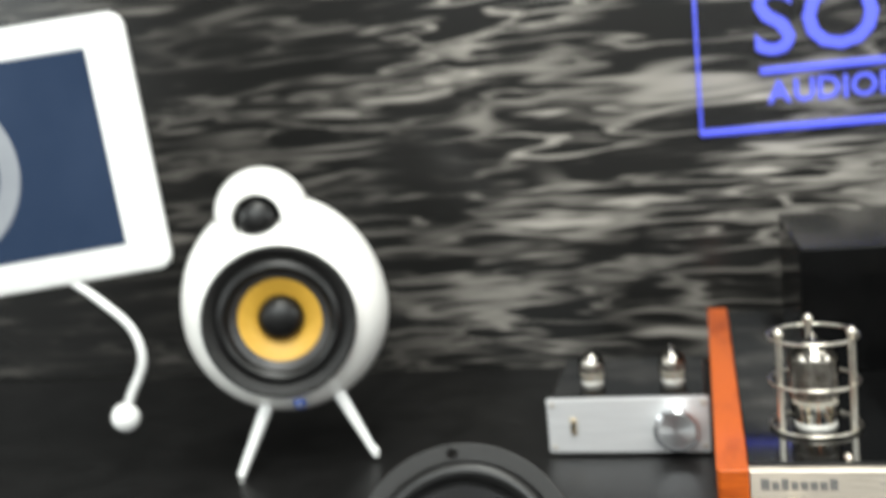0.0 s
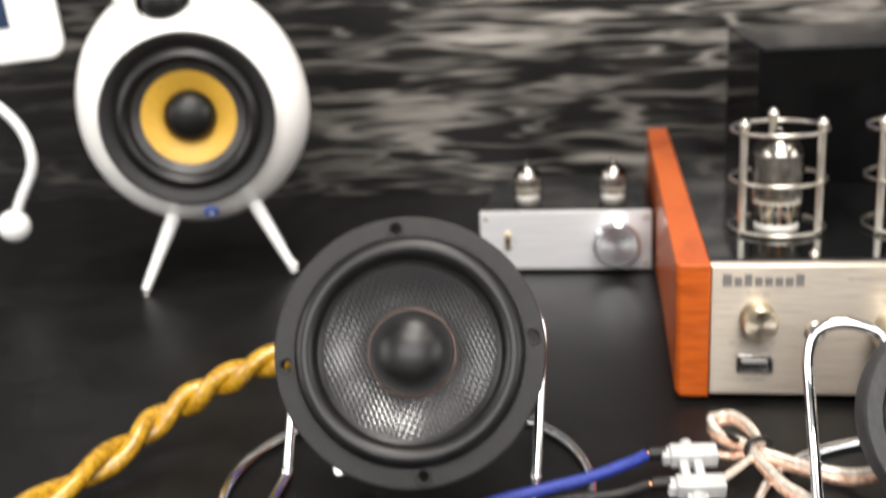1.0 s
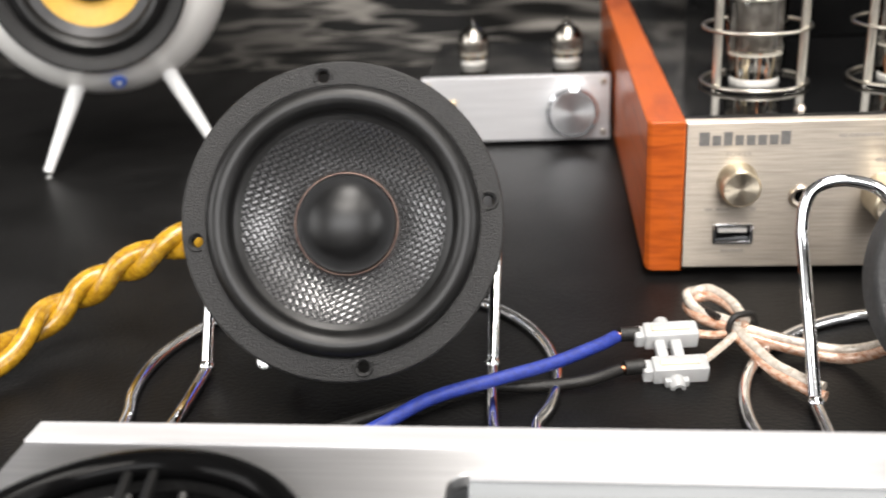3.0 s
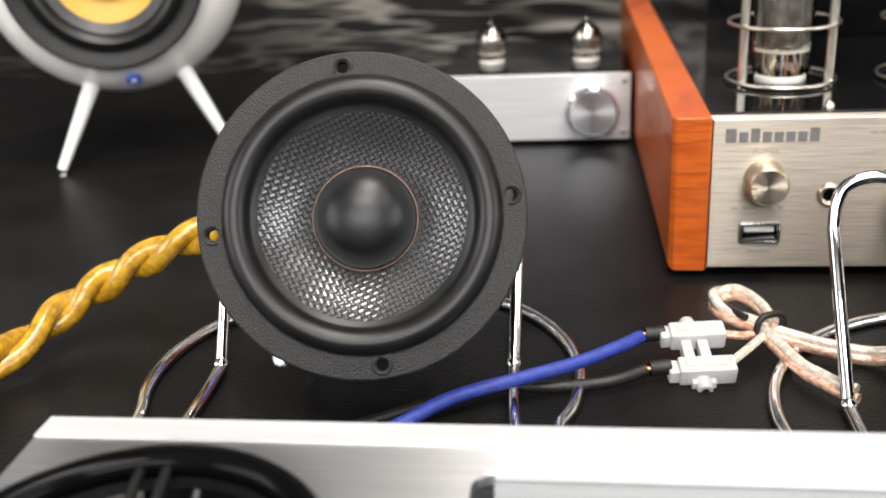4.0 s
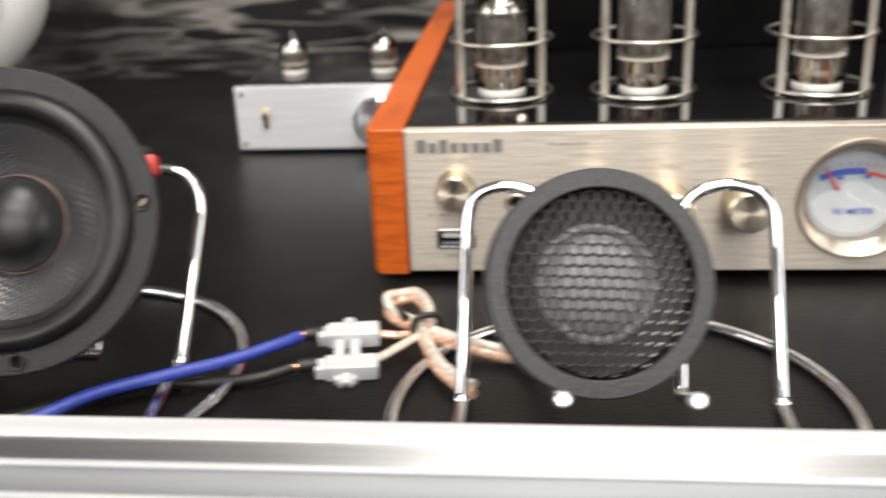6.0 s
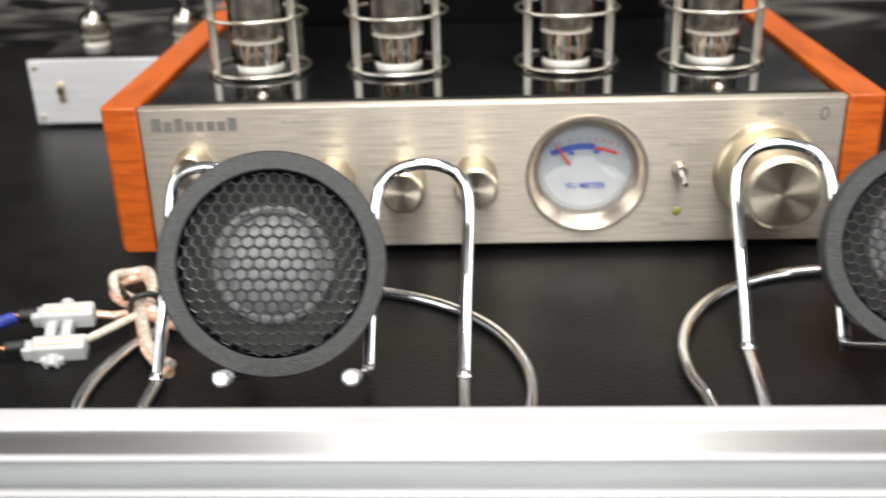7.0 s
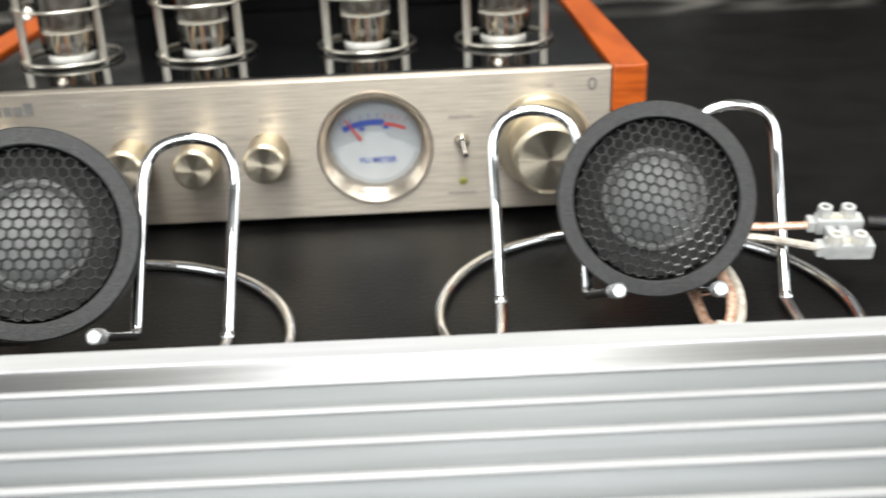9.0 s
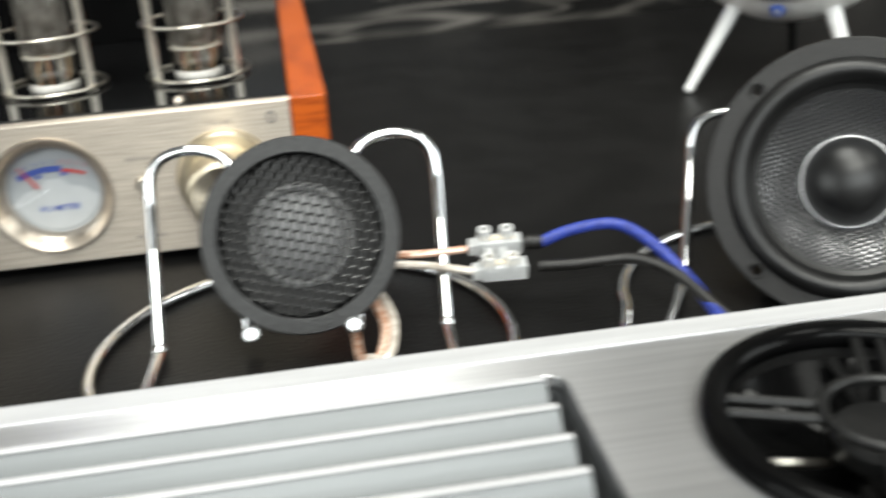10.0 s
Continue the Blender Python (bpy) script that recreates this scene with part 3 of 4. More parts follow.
# ---- valves and their guards ----
def valve(m, silver_top, group, tall=0.044, r=0.0088):
    v = thing("vacuum_tube", m, "clear glass vacuum tube with a silvered top and white base" if silver_top else "clear glass vacuum tube with a grey anode and white base", "vacuum tube", group)
    part("base", upright(lathe([(0, -0.003), (r * 0.92, -0.003), (r * 0.98, -0.0023), (r * 0.98, -0.0005), (r * 0.94, 0), (0, 0)], 32)), CERAMIC, v, "white ceramic base")
    h, R = tall, r * 1.16
    prof = [(R * 0.84, -0.0031), (R * 0.95, -0.0042), (R, -0.0062), (R, -h + 0.010), (R * 0.93, -h + 0.007), (R * 0.72, -h + 0.0042), (R * 0.4, -h + 0.0022), (R * 0.2, -h + 0.001), (R * 0.13, -h - 0.0015), (0, -h - 0.003)]
    part("envelope", upright(lathe(prof, 40)), GLASS, v, "clear glass envelope").visible_shadow = False
    lo, hi = h * 0.3, h - 0.012
    bm = upright(lathe([(0, -hi), (R * 0.70, -hi), (R * 0.72, -hi + 0.0006), (R * 0.72, -lo - 0.0006), (R * 0.70, -lo), (0, -lo)], 24))
    bmesh.ops.transform(bm, verts=bm.verts, matrix=Matrix.Diagonal((1, 0.6, 1, 1)))
    anode = part("anode", bm, ANODE, v)
    for x in (-R * 0.74, R * 0.74):
        part("fin", slab(x - R * 0.14, -0.0003, lo + 0.001, x + R * 0.14, 0.0003, hi - 0.001), ANODE, anode)
    for z in (lo - 0.001, hi + 0.001):
        part("spacer", upright(lathe([(0, -z - 0.0003), (R * 0.9, -z - 0.0003), (R * 0.92, -z), (R * 0.9, -z + 0.0003), (0, -z + 0.0003)], 28)), MICA, v)
    for k in range(9):
        a = 0.6 + 0.6981 * k
        x, y = r * 0.62 * math.cos(a), r * 0.62 * math.sin(a)
        part("support_wire", rod(spline([(x, y, 0.003), (x * 1.16, y * 1.16, lo * 0.45), (x * (0.75 if k % 2 else 1.2), y * (0.75 if k % 2 else 1.2), lo)], 4), 0.00045, 6), (COPPER, STEEL, BRASS)[k % 3], v)
    part("stem", upright(lathe([(R * 0.6, -0.0062), (R * 0.66, -0.0045), (R * 0.8, -0.0033), (0, -0.0033)], 24)), GLASS, v, "clear glass stem").visible_shadow = False
    if silver_top:
        part("getter", upright(lathe([(0, -h + 0.0014), (R * 0.38, -h + 0.0027), (R * 0.69, -h + 0.0047), (R * 0.89, -h + 0.0075), (R * 0.94, -h + 0.0105)], 28)), GETTER, v, "mirror-like silvered top")
    else:
        part("getter", upright(hoop(R * 0.4, 0.0005, 20, -hi - 0.004)), STEEL, v)
    return v


def guard(m):
    g = thing("tube_guard", m, "nickel wire guard of three posts and rings round a tube", "tube guard", "tube guards on the amplifier")
    for a in (-150, -30, 90):
        x, y = 0.0205 * math.cos(radians(a)), 0.0205 * math.sin(radians(a))
        p = part("post", rod([(x, y, 0), (x, y, 0.0515)], 0.0019, 12), STEEL, g)
        part("tip", ball(x, y, 0.0530, 0.0028), STEEL, p)
    for z in (0.0016, 0.0255, 0.0495):
        part("ring", upright(hoop(0.0225, 0.0008, 56, -z)), STEEL, g)
    part("base_plate", upright(lathe([(0.0115, -0.0007), (0.0215, -0.0007), (0.0222, 0), (0.0115, 0)], 56)), GLOSSBLACK, g, "glossy black base ring")


for i, tx in enumerate((0.0375, 0.1005, 0.1760, 0.2405)):
    guard(pose(tx, 0.0670, 0.0632))
    valve(pose(tx, 0.0670, 0.0634), i in (0, 3), "tubes on the amplifier", 0.048 if i in (0, 3) else 0.054, 0.0108)


# ---- small preamplifier ----
pre = thing("preamplifier", pose(-0.0714, 0.192, 0), "small black preamplifier with a silver faceplate and two tubes", "preamplifier")
part("faceplate", slab(-0.0542, 0, 0.0026, 0.0542, 0.004, 0.0405, 0.0004), SILVER, pre, "scuffed silver metal faceplate", sharp=20)
part("case", slab(-0.0525, 0.0041, 0.0036, 0.0525, 0.105, 0.0395, 0.001), GLOSSBLACK, pre, sharp=20)
pk = part("knob", lathe([(0, -0.013), (0.0135, -0.013), (0.0145, -0.012), (0.0145, -0.001), (0.014, 0), (0, 0)], 40), CHROME, pre, "polished metal knob")
pk.location = (0.0325, 0, 0.0215)
part("knob_face", lathe([(0, -0.0134), (0.0122, -0.0134), (0.0124, -0.013), (0, -0.0129)], 40), SILVERFACE, pk)
ts = part("switch", slab(-0.002, -0.0012, -0.006, 0.002, 0, 0.006, 0.0004), BRASS, pre)
ts.location = (-0.0365, 0, 0.0215)
part("lever", slab(-0.0011, -0.005, 0.0, 0.0011, -0.001, 0.0035, 0.0003), BLACK, ts)
for sx in (-0.0505, 0.0505):
    for sz in (0.0065, 0.0365):
        part("screw", lathe([(0, -0.0012), (0.0014, -0.0009), (0.0019, 0), (0, 0)], 16), STEEL, pre).location = (sx, 0, sz)
    for fy in (0.015, 0.095):
        part("foot", upright(lathe([(0, -0.0046), (0.004, -0.0046), (0.0042, 0), (0, 0)], 16)), RUBBER, pre).location = (sx * 0.9, fy, 0)
for tx in (-0.0285, 0.028):
    valve(pose(-0.0690 + tx, 0.233, 0.0395), True, "tubes on the preamplifier", 0.025, 0.0078)


# ---- drivers and their wire stands ----
def wire_stand(m, splay=0.0, left_tip=0.0186, reach=1.0):
    s = thing("wire_stand", m, "bent chrome wire stand with a round base on the counter", "wire stand", "wire speaker stands")
    r = 0.0021
    base = [(0.0503, 0, 0.0021), (0.0505, -0.022, 0.0021), (0.052, -0.042, 0.0021), (0.0575, -0.0515, 0.0021), (0.065, -0.049, 0.0021)]
    arc = [(0.072 * math.cos(radians(a)), -0.006 + 0.072 * math.sin(radians(a)), 0.0021) for a in range(-26, 207, 9)]
    left = [(-x, y, z) for x, y, z in base[::-1]]
    part("base_ring", rod([base[0]] + spline(base[1:] + arc + left[:-1], 4) + [left[-1]], r, 14), CHROME, s)
    for k in (1, -1):
        d = splay if k < 0 else 0.0
        arm = [(k * 0.0503, 0, 0.0022), (k * (0.0513 - d / 2), 0.0187, 0.0245), (k * (0.0523 - d), 0.0362, 0.0455)]
        bow = [(k * (0.0514 - d), 0.0392, 0.0530), (k * (0.0470 - d / 2), 0.0411, 0.0590), (k * 0.0375, 0.0418, 0.0614), (k * 0.0275, 0.0408, 0.0595), (k * 0.0222, 0.0380, 0.0548)]
        leg = [(k * 0.0205, 0.0332, 0.0490), (k * 0.0193, 0.0042, 0.0095)]
        knee = [(k * 0.0192, 0.0016, 0.0062), (k * 0.0192, -0.0012, 0.0056)]
        u = part("upright", rod(arm + spline([arm[-1]] + bow + [leg[0]], 5)[1:] + spline([leg[1]] + knee, 4), r, 14), CHROME, s)
        part("weld", ball(k * 0.0503, 0, 0.0028, 0.0027), CHROME, u)
        tip = Vector((0.0186 if k > 0 else -left_tip, -0.0366 * reach, 0.0056 + 0.0192 * reach))
        heel = Vector(knee[-1])
        way = (tip - heel).normalized()
        part("hook", rod([heel, tip], 0.0016, 12), CHROME, u)
        part("tip", rod([tip - way * 0.006, tip - way * 0.0005, tip], lambda t: 0.0026 if t < 0.9 else 0.0022, 18), CLEARTIP, u, "clear plastic tip")
    return s


def woofer(m, turn):
    w = thing("woofer", m, "black speaker driver with a woven cone in a wire stand", "speaker driver", "loose speaker drivers")
    R = 0.0492
    spots = [radians(turn + 90 * k) for k in range(4)]
    fl = [circle2d(0, 0, R, 96), circle2d(0, 0, 0.0415, 96)] + [circle2d(0.0447 * math.cos(a), 0.0447 * math.sin(a), 0.0017, 20) for a in spots]
    flange = part("flange", facing(plate(fl, 0.0045, 0.0007), 0, 0.00225, 0), BLACK, w, "textured black mounting flange with four holes", sharp=14)
    for a in spots:
        part("hole_rim", rod([(0.0447 * math.cos(a) + 0.0027 * math.cos(a + b), -0.0001, 0.0447 * math.sin(a) + 0.0027 * math.sin(a + b)) for b in [radians(q) for q in range(-115, 116, 23)]], 0.0005, 8), BLACK, flange)
    part("surround", lathe([(0.0419, 0.0022)] + [(0.0378 + 0.0039 * math.cos(radians(a)), 0.0006 - 0.0044 * math.sin(radians(a))) for a in range(0, 166, 11)] + [(0.0336, 0.0004), (0.0330, 0.0010), (0.0312, 0.0018)], 96), RUBBER, w, "black rubber surround")
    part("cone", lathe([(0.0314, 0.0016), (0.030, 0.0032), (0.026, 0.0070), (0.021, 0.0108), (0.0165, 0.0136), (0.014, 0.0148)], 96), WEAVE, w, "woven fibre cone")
    part("dome", lathe([(0.0159, 0.0138)] + [(0.0157 * math.sin(radians(a)), 0.0122 - 0.0112 * math.cos(radians(a))) for a in range(88, 0, -8)] + [(0, 0.0010)], 72), CAP, w, "matte black dust dome")
    part("dome_ring", hoop(0.0162, 0.0004, 72, 0.0132), DARKRING if turn < 40 else SILVER, w, "thin bronze ring round the dome" if turn < 40 else "thin bright ring round the dome")
    part("basket", lathe([(0.0425, 0.0046), (0.041, 0.008), (0.032, 0.024), (0.026, 0.032), (0.026, 0.034), (0, 0.034)], 48), BLACK, w)
    part("magnet", lathe([(0, 0.0342), (0.031, 0.0342), (0.032, 0.0352), (0.032, 0.052), (0.031, 0.053), (0, 0.053)], 48), GLOSSBLACK, w)
    part("terminal", slab(0.034, 0.011, 0.010, 0.0475, 0.018, 0.017, 0.001), RED, w, "red insulated terminal")
    part("terminal", slab(0.030, 0.021, 0.015, 0.043, 0.028, 0.022, 0.001), BLACK, w)
    return w


def hex_mesh(R, pitch, bulge, y0):
    bm = bmesh.new()
    d = pitch / math.sqrt(3)
    n = int(R / pitch) + 2

    def at(x, z, dy):
        r = math.hypot(x, z)
        if r > R:
            x, z, r = x * R / r, z * R / r, R
        return bm.verts.new((x, y0 - bulge * (1 - (r / R) ** 2) + dy, z))

    for i in range(-n, n + 1):
        for j in range(-n, n + 1):
            cx, cz = pitch * (i + 0.5 * (j % 2)), 1.5 * d * j
            if math.hypot(cx, cz) > R + 0.2 * pitch:
                continue
            ang = [radians(30 + 60 * k) for k in range(6)]
            o = [at(cx + d * math.cos(a), cz + d * math.sin(a), 0) for a in ang]
            p = [at(cx + 0.79 * d * math.cos(a), cz + 0.79 * d * math.sin(a), 0.0004) for a in ang]
            q = [at(cx + 0.79 * d * math.cos(a), cz + 0.79 * d * math.sin(a), 0.0014) for a in ang]
            for k in range(6):
                k2 = (k + 1) % 6
                for quad in ((o[k], o[k2], p[k2], p[k]), (p[k], p[k2], q[k2], q[k])):
                    bm.faces.new(quad)
    bmesh.ops.remove_doubles(bm, verts=bm.verts, dist=1e-5)
    return bm


def tweeter(m, spin):
    t = thing("tweeter", m, "round dome tweeter behind black honeycomb mesh, held in a wire stand", "tweeter", "loose speaker drivers")
    part("rim", lathe([(0.0278, 0.003), (0.0277, 0.0004), (0.0281, 0.0), (0.0328, 0.0), (0.0333, 0.0006), (0.0334, 0.0036), (0.0334, 0.0085), (0.0322, 0.0095), (0.028, 0.0095)], 96), TWEETRIM, t, "dark grey coated rim")
    g = hex_mesh(0.0272, 0.0036, 0.0052, 0.0010)
    bmesh.ops.transform(g, verts=g.verts, matrix=pose(0, 0, 0, 0, spin, 0))
    part("grille", g, MESHBLACK, t, "black honeycomb mesh grille", flat=True)
    part("diaphragm", lathe([(0.0151, 0.0085), (0.0144, 0.0065), (0.0123, 0.0041), (0.0090, 0.0022), (0.0046, 0.0011), (0, 0.0008)], 64), DIAPHRAGM, t, "grey dome diaphragm")
    part("suspension", lathe([(0.0151, 0.0084), (0.0155, 0.0062), (0.0165, 0.0053), (0.0177, 0.0061), (0.0182, 0.0085)], 64), SUSPENSION, t)
    part("face", lathe([(0.0183, 0.0085), (0.0230, 0.0080), (0.0277, 0.0062), (0.0279, 0.003)], 64), TWFACE, t)
    # black ring added for the shade in the gap between rim and mesh
    part("gasket", lathe([(0.0264, 0.0040), (0.0268, 0.0030), (0.0274, 0.0026), (0.0277, 0.0030)], 72), SATINBLACK, t, "black ring standing for the shaded gap round the mesh")
    part("magnet", lathe([(0.0278, 0.0096), (0.026, 0.012), (0.0255, 0.024), (0.0245, 0.026), (0, 0.026)], 48), GLOSSBLACK, t)
    return t


wire_stand(pose(-0.1229, -0.0799, 0, 0, 0, 1.2))
wire_stand(pose(0.0793, -0.1039, 0, 0, 0, -0.3), 0.0022)
wire_stand(pose(0.2751, -0.0917, 0, 0, 0, -4.2), 0.0, 0.0132)
wire_stand(pose(0.464, -0.103, 0, 0, 0, -27), 0.0, 0.0186, 0.4).scale = (1, 1, 0.88)
woofer(pose(-0.1152, -0.1016, 0.0648, -24.8, -4.3, 9.3), 0)
woofer(pose(0.4667, -0.1094, 0.0448, -24, -2.9, -24.7), 45)
tweeter(pose(0.0726, -0.1110, 0.0472, -25, 0, 11), 6).scale = (1.035, 1.035, 1.035)
tweeter(pose(0.2775, -0.0947, 0.0422, -20.7, 0, -7.2), 12)


# ---- aluminium bar loudspeaker ----
bar = thing("bar_loudspeaker", pose(0.1294, -0.2445, 0, 0, 0, -0.7), "long brushed-aluminium loudspeaker lying flat with louvres and black grilles", "loudspeaker")
LX, LY, TOP = 0.3040, 0.0535, 0.0474
slot = round2d(-0.2043, -0.040, 0.2043, 0.0349, 0.005)
part("top_plate", facing(plate([[(-LX, -LY), (LX, -LY), (LX, LY - 0.009), (-LX, LY - 0.009)], slot, circle2d(-0.265, -0.001, 0.0340, 64), circle2d(0.265, -0.001, 0.0340, 64)], 0.003, 0.0003)), BRUSHED, bar, "brushed aluminium top plate", uv=True, sharp=12)
top = bar.children[-1]
top.matrix_basis = pose(0, 0, TOP - 0.0015, -90)
bm = bmesh.new()
rows = [[bm.verts.new((x, y, z)) for y, z in ((LY - 0.0091, TOP + 0.0004), (LY - 0.0091, TOP - 0.004), (LY, TOP - 0.004), (LY, TOP - 0.0008), (LY - 0.0008, TOP + 0.0002))] for x in (-LX, LX)]
for k in range(5):
    bm.faces.new((rows[0][k], rows[0][(k + 1) % 5], rows[1][(k + 1) % 5], rows[1][k]))
bm.faces.new(rows[0]), bm.faces.new(rows[1])
part("edge_strip", bm, EDGE, bar, "pale aluminium edge strip", uv=True)
part("body", plate([round2d(-LX, -LY, LX, LY, 0.001, 2), circle2d(-0.265, -0.001, 0.0345, 64), circle2d(0.265, -0.001, 0.0345, 64), slot], TOP - 0.0070), SATIN, bar).location = (0, 0, 0.0033 + (TOP - 0.0070) / 2)
part("underside", slab(-LX + 0.002, -LY + 0.002, 0.0, LX - 0.002, LY - 0.002, 0.0033), BLACK, bar)
for k in range(6):
    y = 0.0347 - 0.0121 * k
    bm = bmesh.new()
    sec = ((y, TOP - 0.0002), (y - 0.0014, TOP - 0.0002), (y - 0.0094, TOP - 0.0095), (y - 0.0094, TOP - 0.014), (y - 0.0006, TOP - 0.010))
    rows = [[bm.verts.new((x, yy, z)) for yy, z in sec] for x in (-0.2, 0.2)]
    for j in range(5):
        bm.faces.new((rows[0][j], rows[0][(j + 1) % 5], rows[1][(j + 1) % 5], rows[1][j]))
    bm.faces.new(rows[0]), bm.faces.new(rows[1])
    sl = part("slat", bm, LOUVRE, bar, "satin grey metal louvre")
    part("slat_edge", slab(-0.2, y - 0.0021, TOP - 0.0004, 0.2, y, TOP + 0.0004, 0.0003), EDGE, sl, "bright polished edge")
for k in (-1, 1):
    gr = part("driver_grille", upright(hoop(0.0360, 0.0035, 72)), SATINBLACK, bar, "black plastic driver grille")
    gr.location = (k * 0.265, -0.001, TOP + 0.001)
    part("inner_ring", upright(hoop(0.0135, 0.0013, 48, -0.001)), RUBBER, gr)
    part("hub", upright(lathe([(0, 0.003), (0.0105, 0.003), (0.0118, 0.0045), (0.0118, 0.008), (0, 0.008)], 40)), RUBBER, gr)
    for q in range(4):
        a = radians((-22 if k > 0 else 10) + 90 * q)
        for off in (-0.0028, 0.0028):
            u, v = Vector((math.cos(a), math.sin(a), 0)), Vector((-math.sin(a), math.cos(a), 0))
            part("spoke", rod([u * 0.0128 + v * off, u * 0.0340 + v * off], 0.0012, 8), RUBBER, gr)
    part("cone", upright(lathe([(0.0350, 0.004), (0.032, 0.007), (0.022, 0.014), (0.012, 0.019), (0, 0.020)], 56)), SATINBLACK, gr, "dark driver cone")
    part("liner", upright(lathe([(0.0337, -0.0005), (0.0337, 0.012), (0.031, 0.0125)], 56)), BLACK, gr)
    for q in range(7):
        a = 0.3 + 0.8976 * q
        part("rib", rod([(0.012 * math.cos(a), 0.012 * math.sin(a), -0.011), (0.031 * math.cos(a + 0.25), 0.031 * math.sin(a + 0.25), -0.004)], 0.0011, 6), STEEL if q == 3 else RUBBER, gr)


# ---- white pod loudspeakers ----
def pod(m, lean, legs):
    p = thing("pod_loudspeaker", m, "white egg-shaped loudspeaker with a small round head and spike legs", "loudspeaker", "white pod loudspeakers")
    tilt = pose(0, 0, 0, 0, lean, 0)
    R = 0.0748
    prof = [(0.0525, -0.046)] + [(R * math.sin(radians(a)) if a < 180 else 0, -0.060 * math.cos(radians(a))) for a in range(46, 181, 6)]
    body = lathe(prof, 72)
    for v in body.verts:
        if v.co.z > 0:
            v.co.z *= 1 + 0.13 * min(1, max(0, (math.hypot(v.co.x, v.co.z) - 0.0525) / 0.02 if v.co.y < 0 else 1))
    bmesh.ops.transform(body, verts=body.verts, matrix=Matrix.Translation((0, 0, 0.112)))
    r2 = 0.0340
    head = lathe([(0.0160, -0.0285), (0.0172, -0.0318), (0.0195, -0.0318)] + [(r2 * math.sin(radians(a)) if a < 180 else 0, -0.034 * math.cos(radians(a))) for a in range(36, 181, 6)], 56)
    join(body, head, pose(-0.0005, -0.006, 0.1835))
    shell = part("shell", body, WHITE, p, "white glossy shell")
    shell.matrix_basis = tilt

    def on(name, bm, mat, label, x, y, z):
        bmesh.ops.transform(bm, verts=bm.verts, matrix=Matrix.Translation((x, y, z)))
        ob = part(name, bm, mat, shell, label)
        return ob

    on("frame_ring", lathe([(0.0535, -0.043), (0.0535, -0.0475), (0.052, -0.049), (0.047, -0.0475), (0.044, -0.0445)], 64), BLACK, "black driver ring", 0, 0, 0.112)
    on("surround", lathe([(0.0442, -0.0445), (0.042, -0.0475), (0.039, -0.0485), (0.0362, -0.047), (0.0345, -0.043)], 64), RUBBER, "", 0, 0, 0.112)
    on("cone", lathe([(0.0347, -0.043), (0.031, -0.0405), (0.0285, -0.0385)], 64), DARKCONE, "", 0, 0, 0.112)
    on("yellow_cone", lathe([(0.0296, -0.0392), (0.0288, -0.0392), (0.015, -0.031)], 64), YELLOWCONE, "yellow speaker cone", 0, 0, 0.112)
    on("dust_cap", lathe([(0.0165, -0.0318), (0.0160, -0.035), (0.0132, -0.0392), (0.009, -0.0412), (0.0045, -0.0422), (0, -0.0425)], 40), CAP, "", 0, 0, 0.112)
    on("tweeter_ring", lathe([(0.0172, -0.0298), (0.0155, -0.027), (0.0150, -0.024), (0, -0.024)], 40), BLACK, "", -0.0005, -0.006, 0.1835)
    on("tweeter_dome", lathe([(0.0148, -0.0245), (0.0138, -0.0285), (0.0100, -0.0325), (0.0055, -0.0342), (0, -0.0348)], 40), CAP, "", -0.0005, -0.006, 0.1835)
    b = on("badge", lathe([(0, -0.0012), (0.0038, -0.0012), (0.0043, -0.0006), (0.0045, 0.0006), (0, 0.0006)], 32), BLUEBADGE, "round blue badge", 0, 0, 0)
    part("badge_centre", lathe([(0, -0.0015), (0.0014, -0.0015), (0.0016, -0.0011), (0, -0.001)], 20), WHITEPL, b)
    b.matrix_basis = pose(0.0, -0.0375, 0.0502, 38, 0, 0)
    for (x, y), (tx, ty, tz) in legs:
        part("leg", rod([(tx, ty, tz), (x, y, 0.003)], lambda t: (0.0052 - 0.0026 * t) if y < 0 else 0.003, 16), WHITEPL if y < 0 else BLACK, p, "white tapered leg" if y < 0 else "black rear leg")
        part("rubber_foot", ball(x, y, 0.0030, 0.0030), WHITEPL if y < 0 else BLACK, p.children[-1])
    return p


LEGS = [((-0.048, -0.043), (-0.024, -0.018, 0.056)), ((0.048, -0.043), (0.026, -0.018, 0.056)), ((0.0, 0.05), (0.0, 0.02, 0.058))]
pod(pose(-0.3010, 0.204, 0, 0, 0, 16), -6, [((-0.0517, -0.044), (-0.026, -0.018, 0.056)), ((0.044, -0.0298), (0.018, -0.018, 0.056)), ((0.0354, 0.0396), (0.010, 0.022, 0.058))])
pod(pose(0.586, 0.175, 0, 0, 0, -35), 0, LEGS)


# ---- tablet on a wall arm, with its cable ----
tab = thing("tablet", pose(-0.391, 0.19, 0.150, 0, -4, 18), "white-framed tablet with a dark screen on a wall arm", "tablet")
W, Hh, D = 0.2407, 0.1857, 0.009
part("casing", facing(plate([round2d(-W, 0, 0, Hh, 0.011)], D, 0.0015)), WHITEPL, tab, "white glossy casing")
part("screen", facing(plate([[(-W + 0.022, 0.022), (-0.030, 0.022), (-0.030, Hh - 0.022), (-W + 0.022, Hh - 0.022)]], 0.0006), 0, -D / 2 - 0.0002, 0), SCREEN, tab, "dark blue lit screen", flat=True)
part("screen_disc", facing(plate([circle2d(0, 0, 0.066, 64), circle2d(0, 0, 0.052, 64)], 0.0005), -0.158, -D / 2 - 0.0008, Hh / 2), SCREENGREY, tab, "grey ring shown on the screen", flat=True)
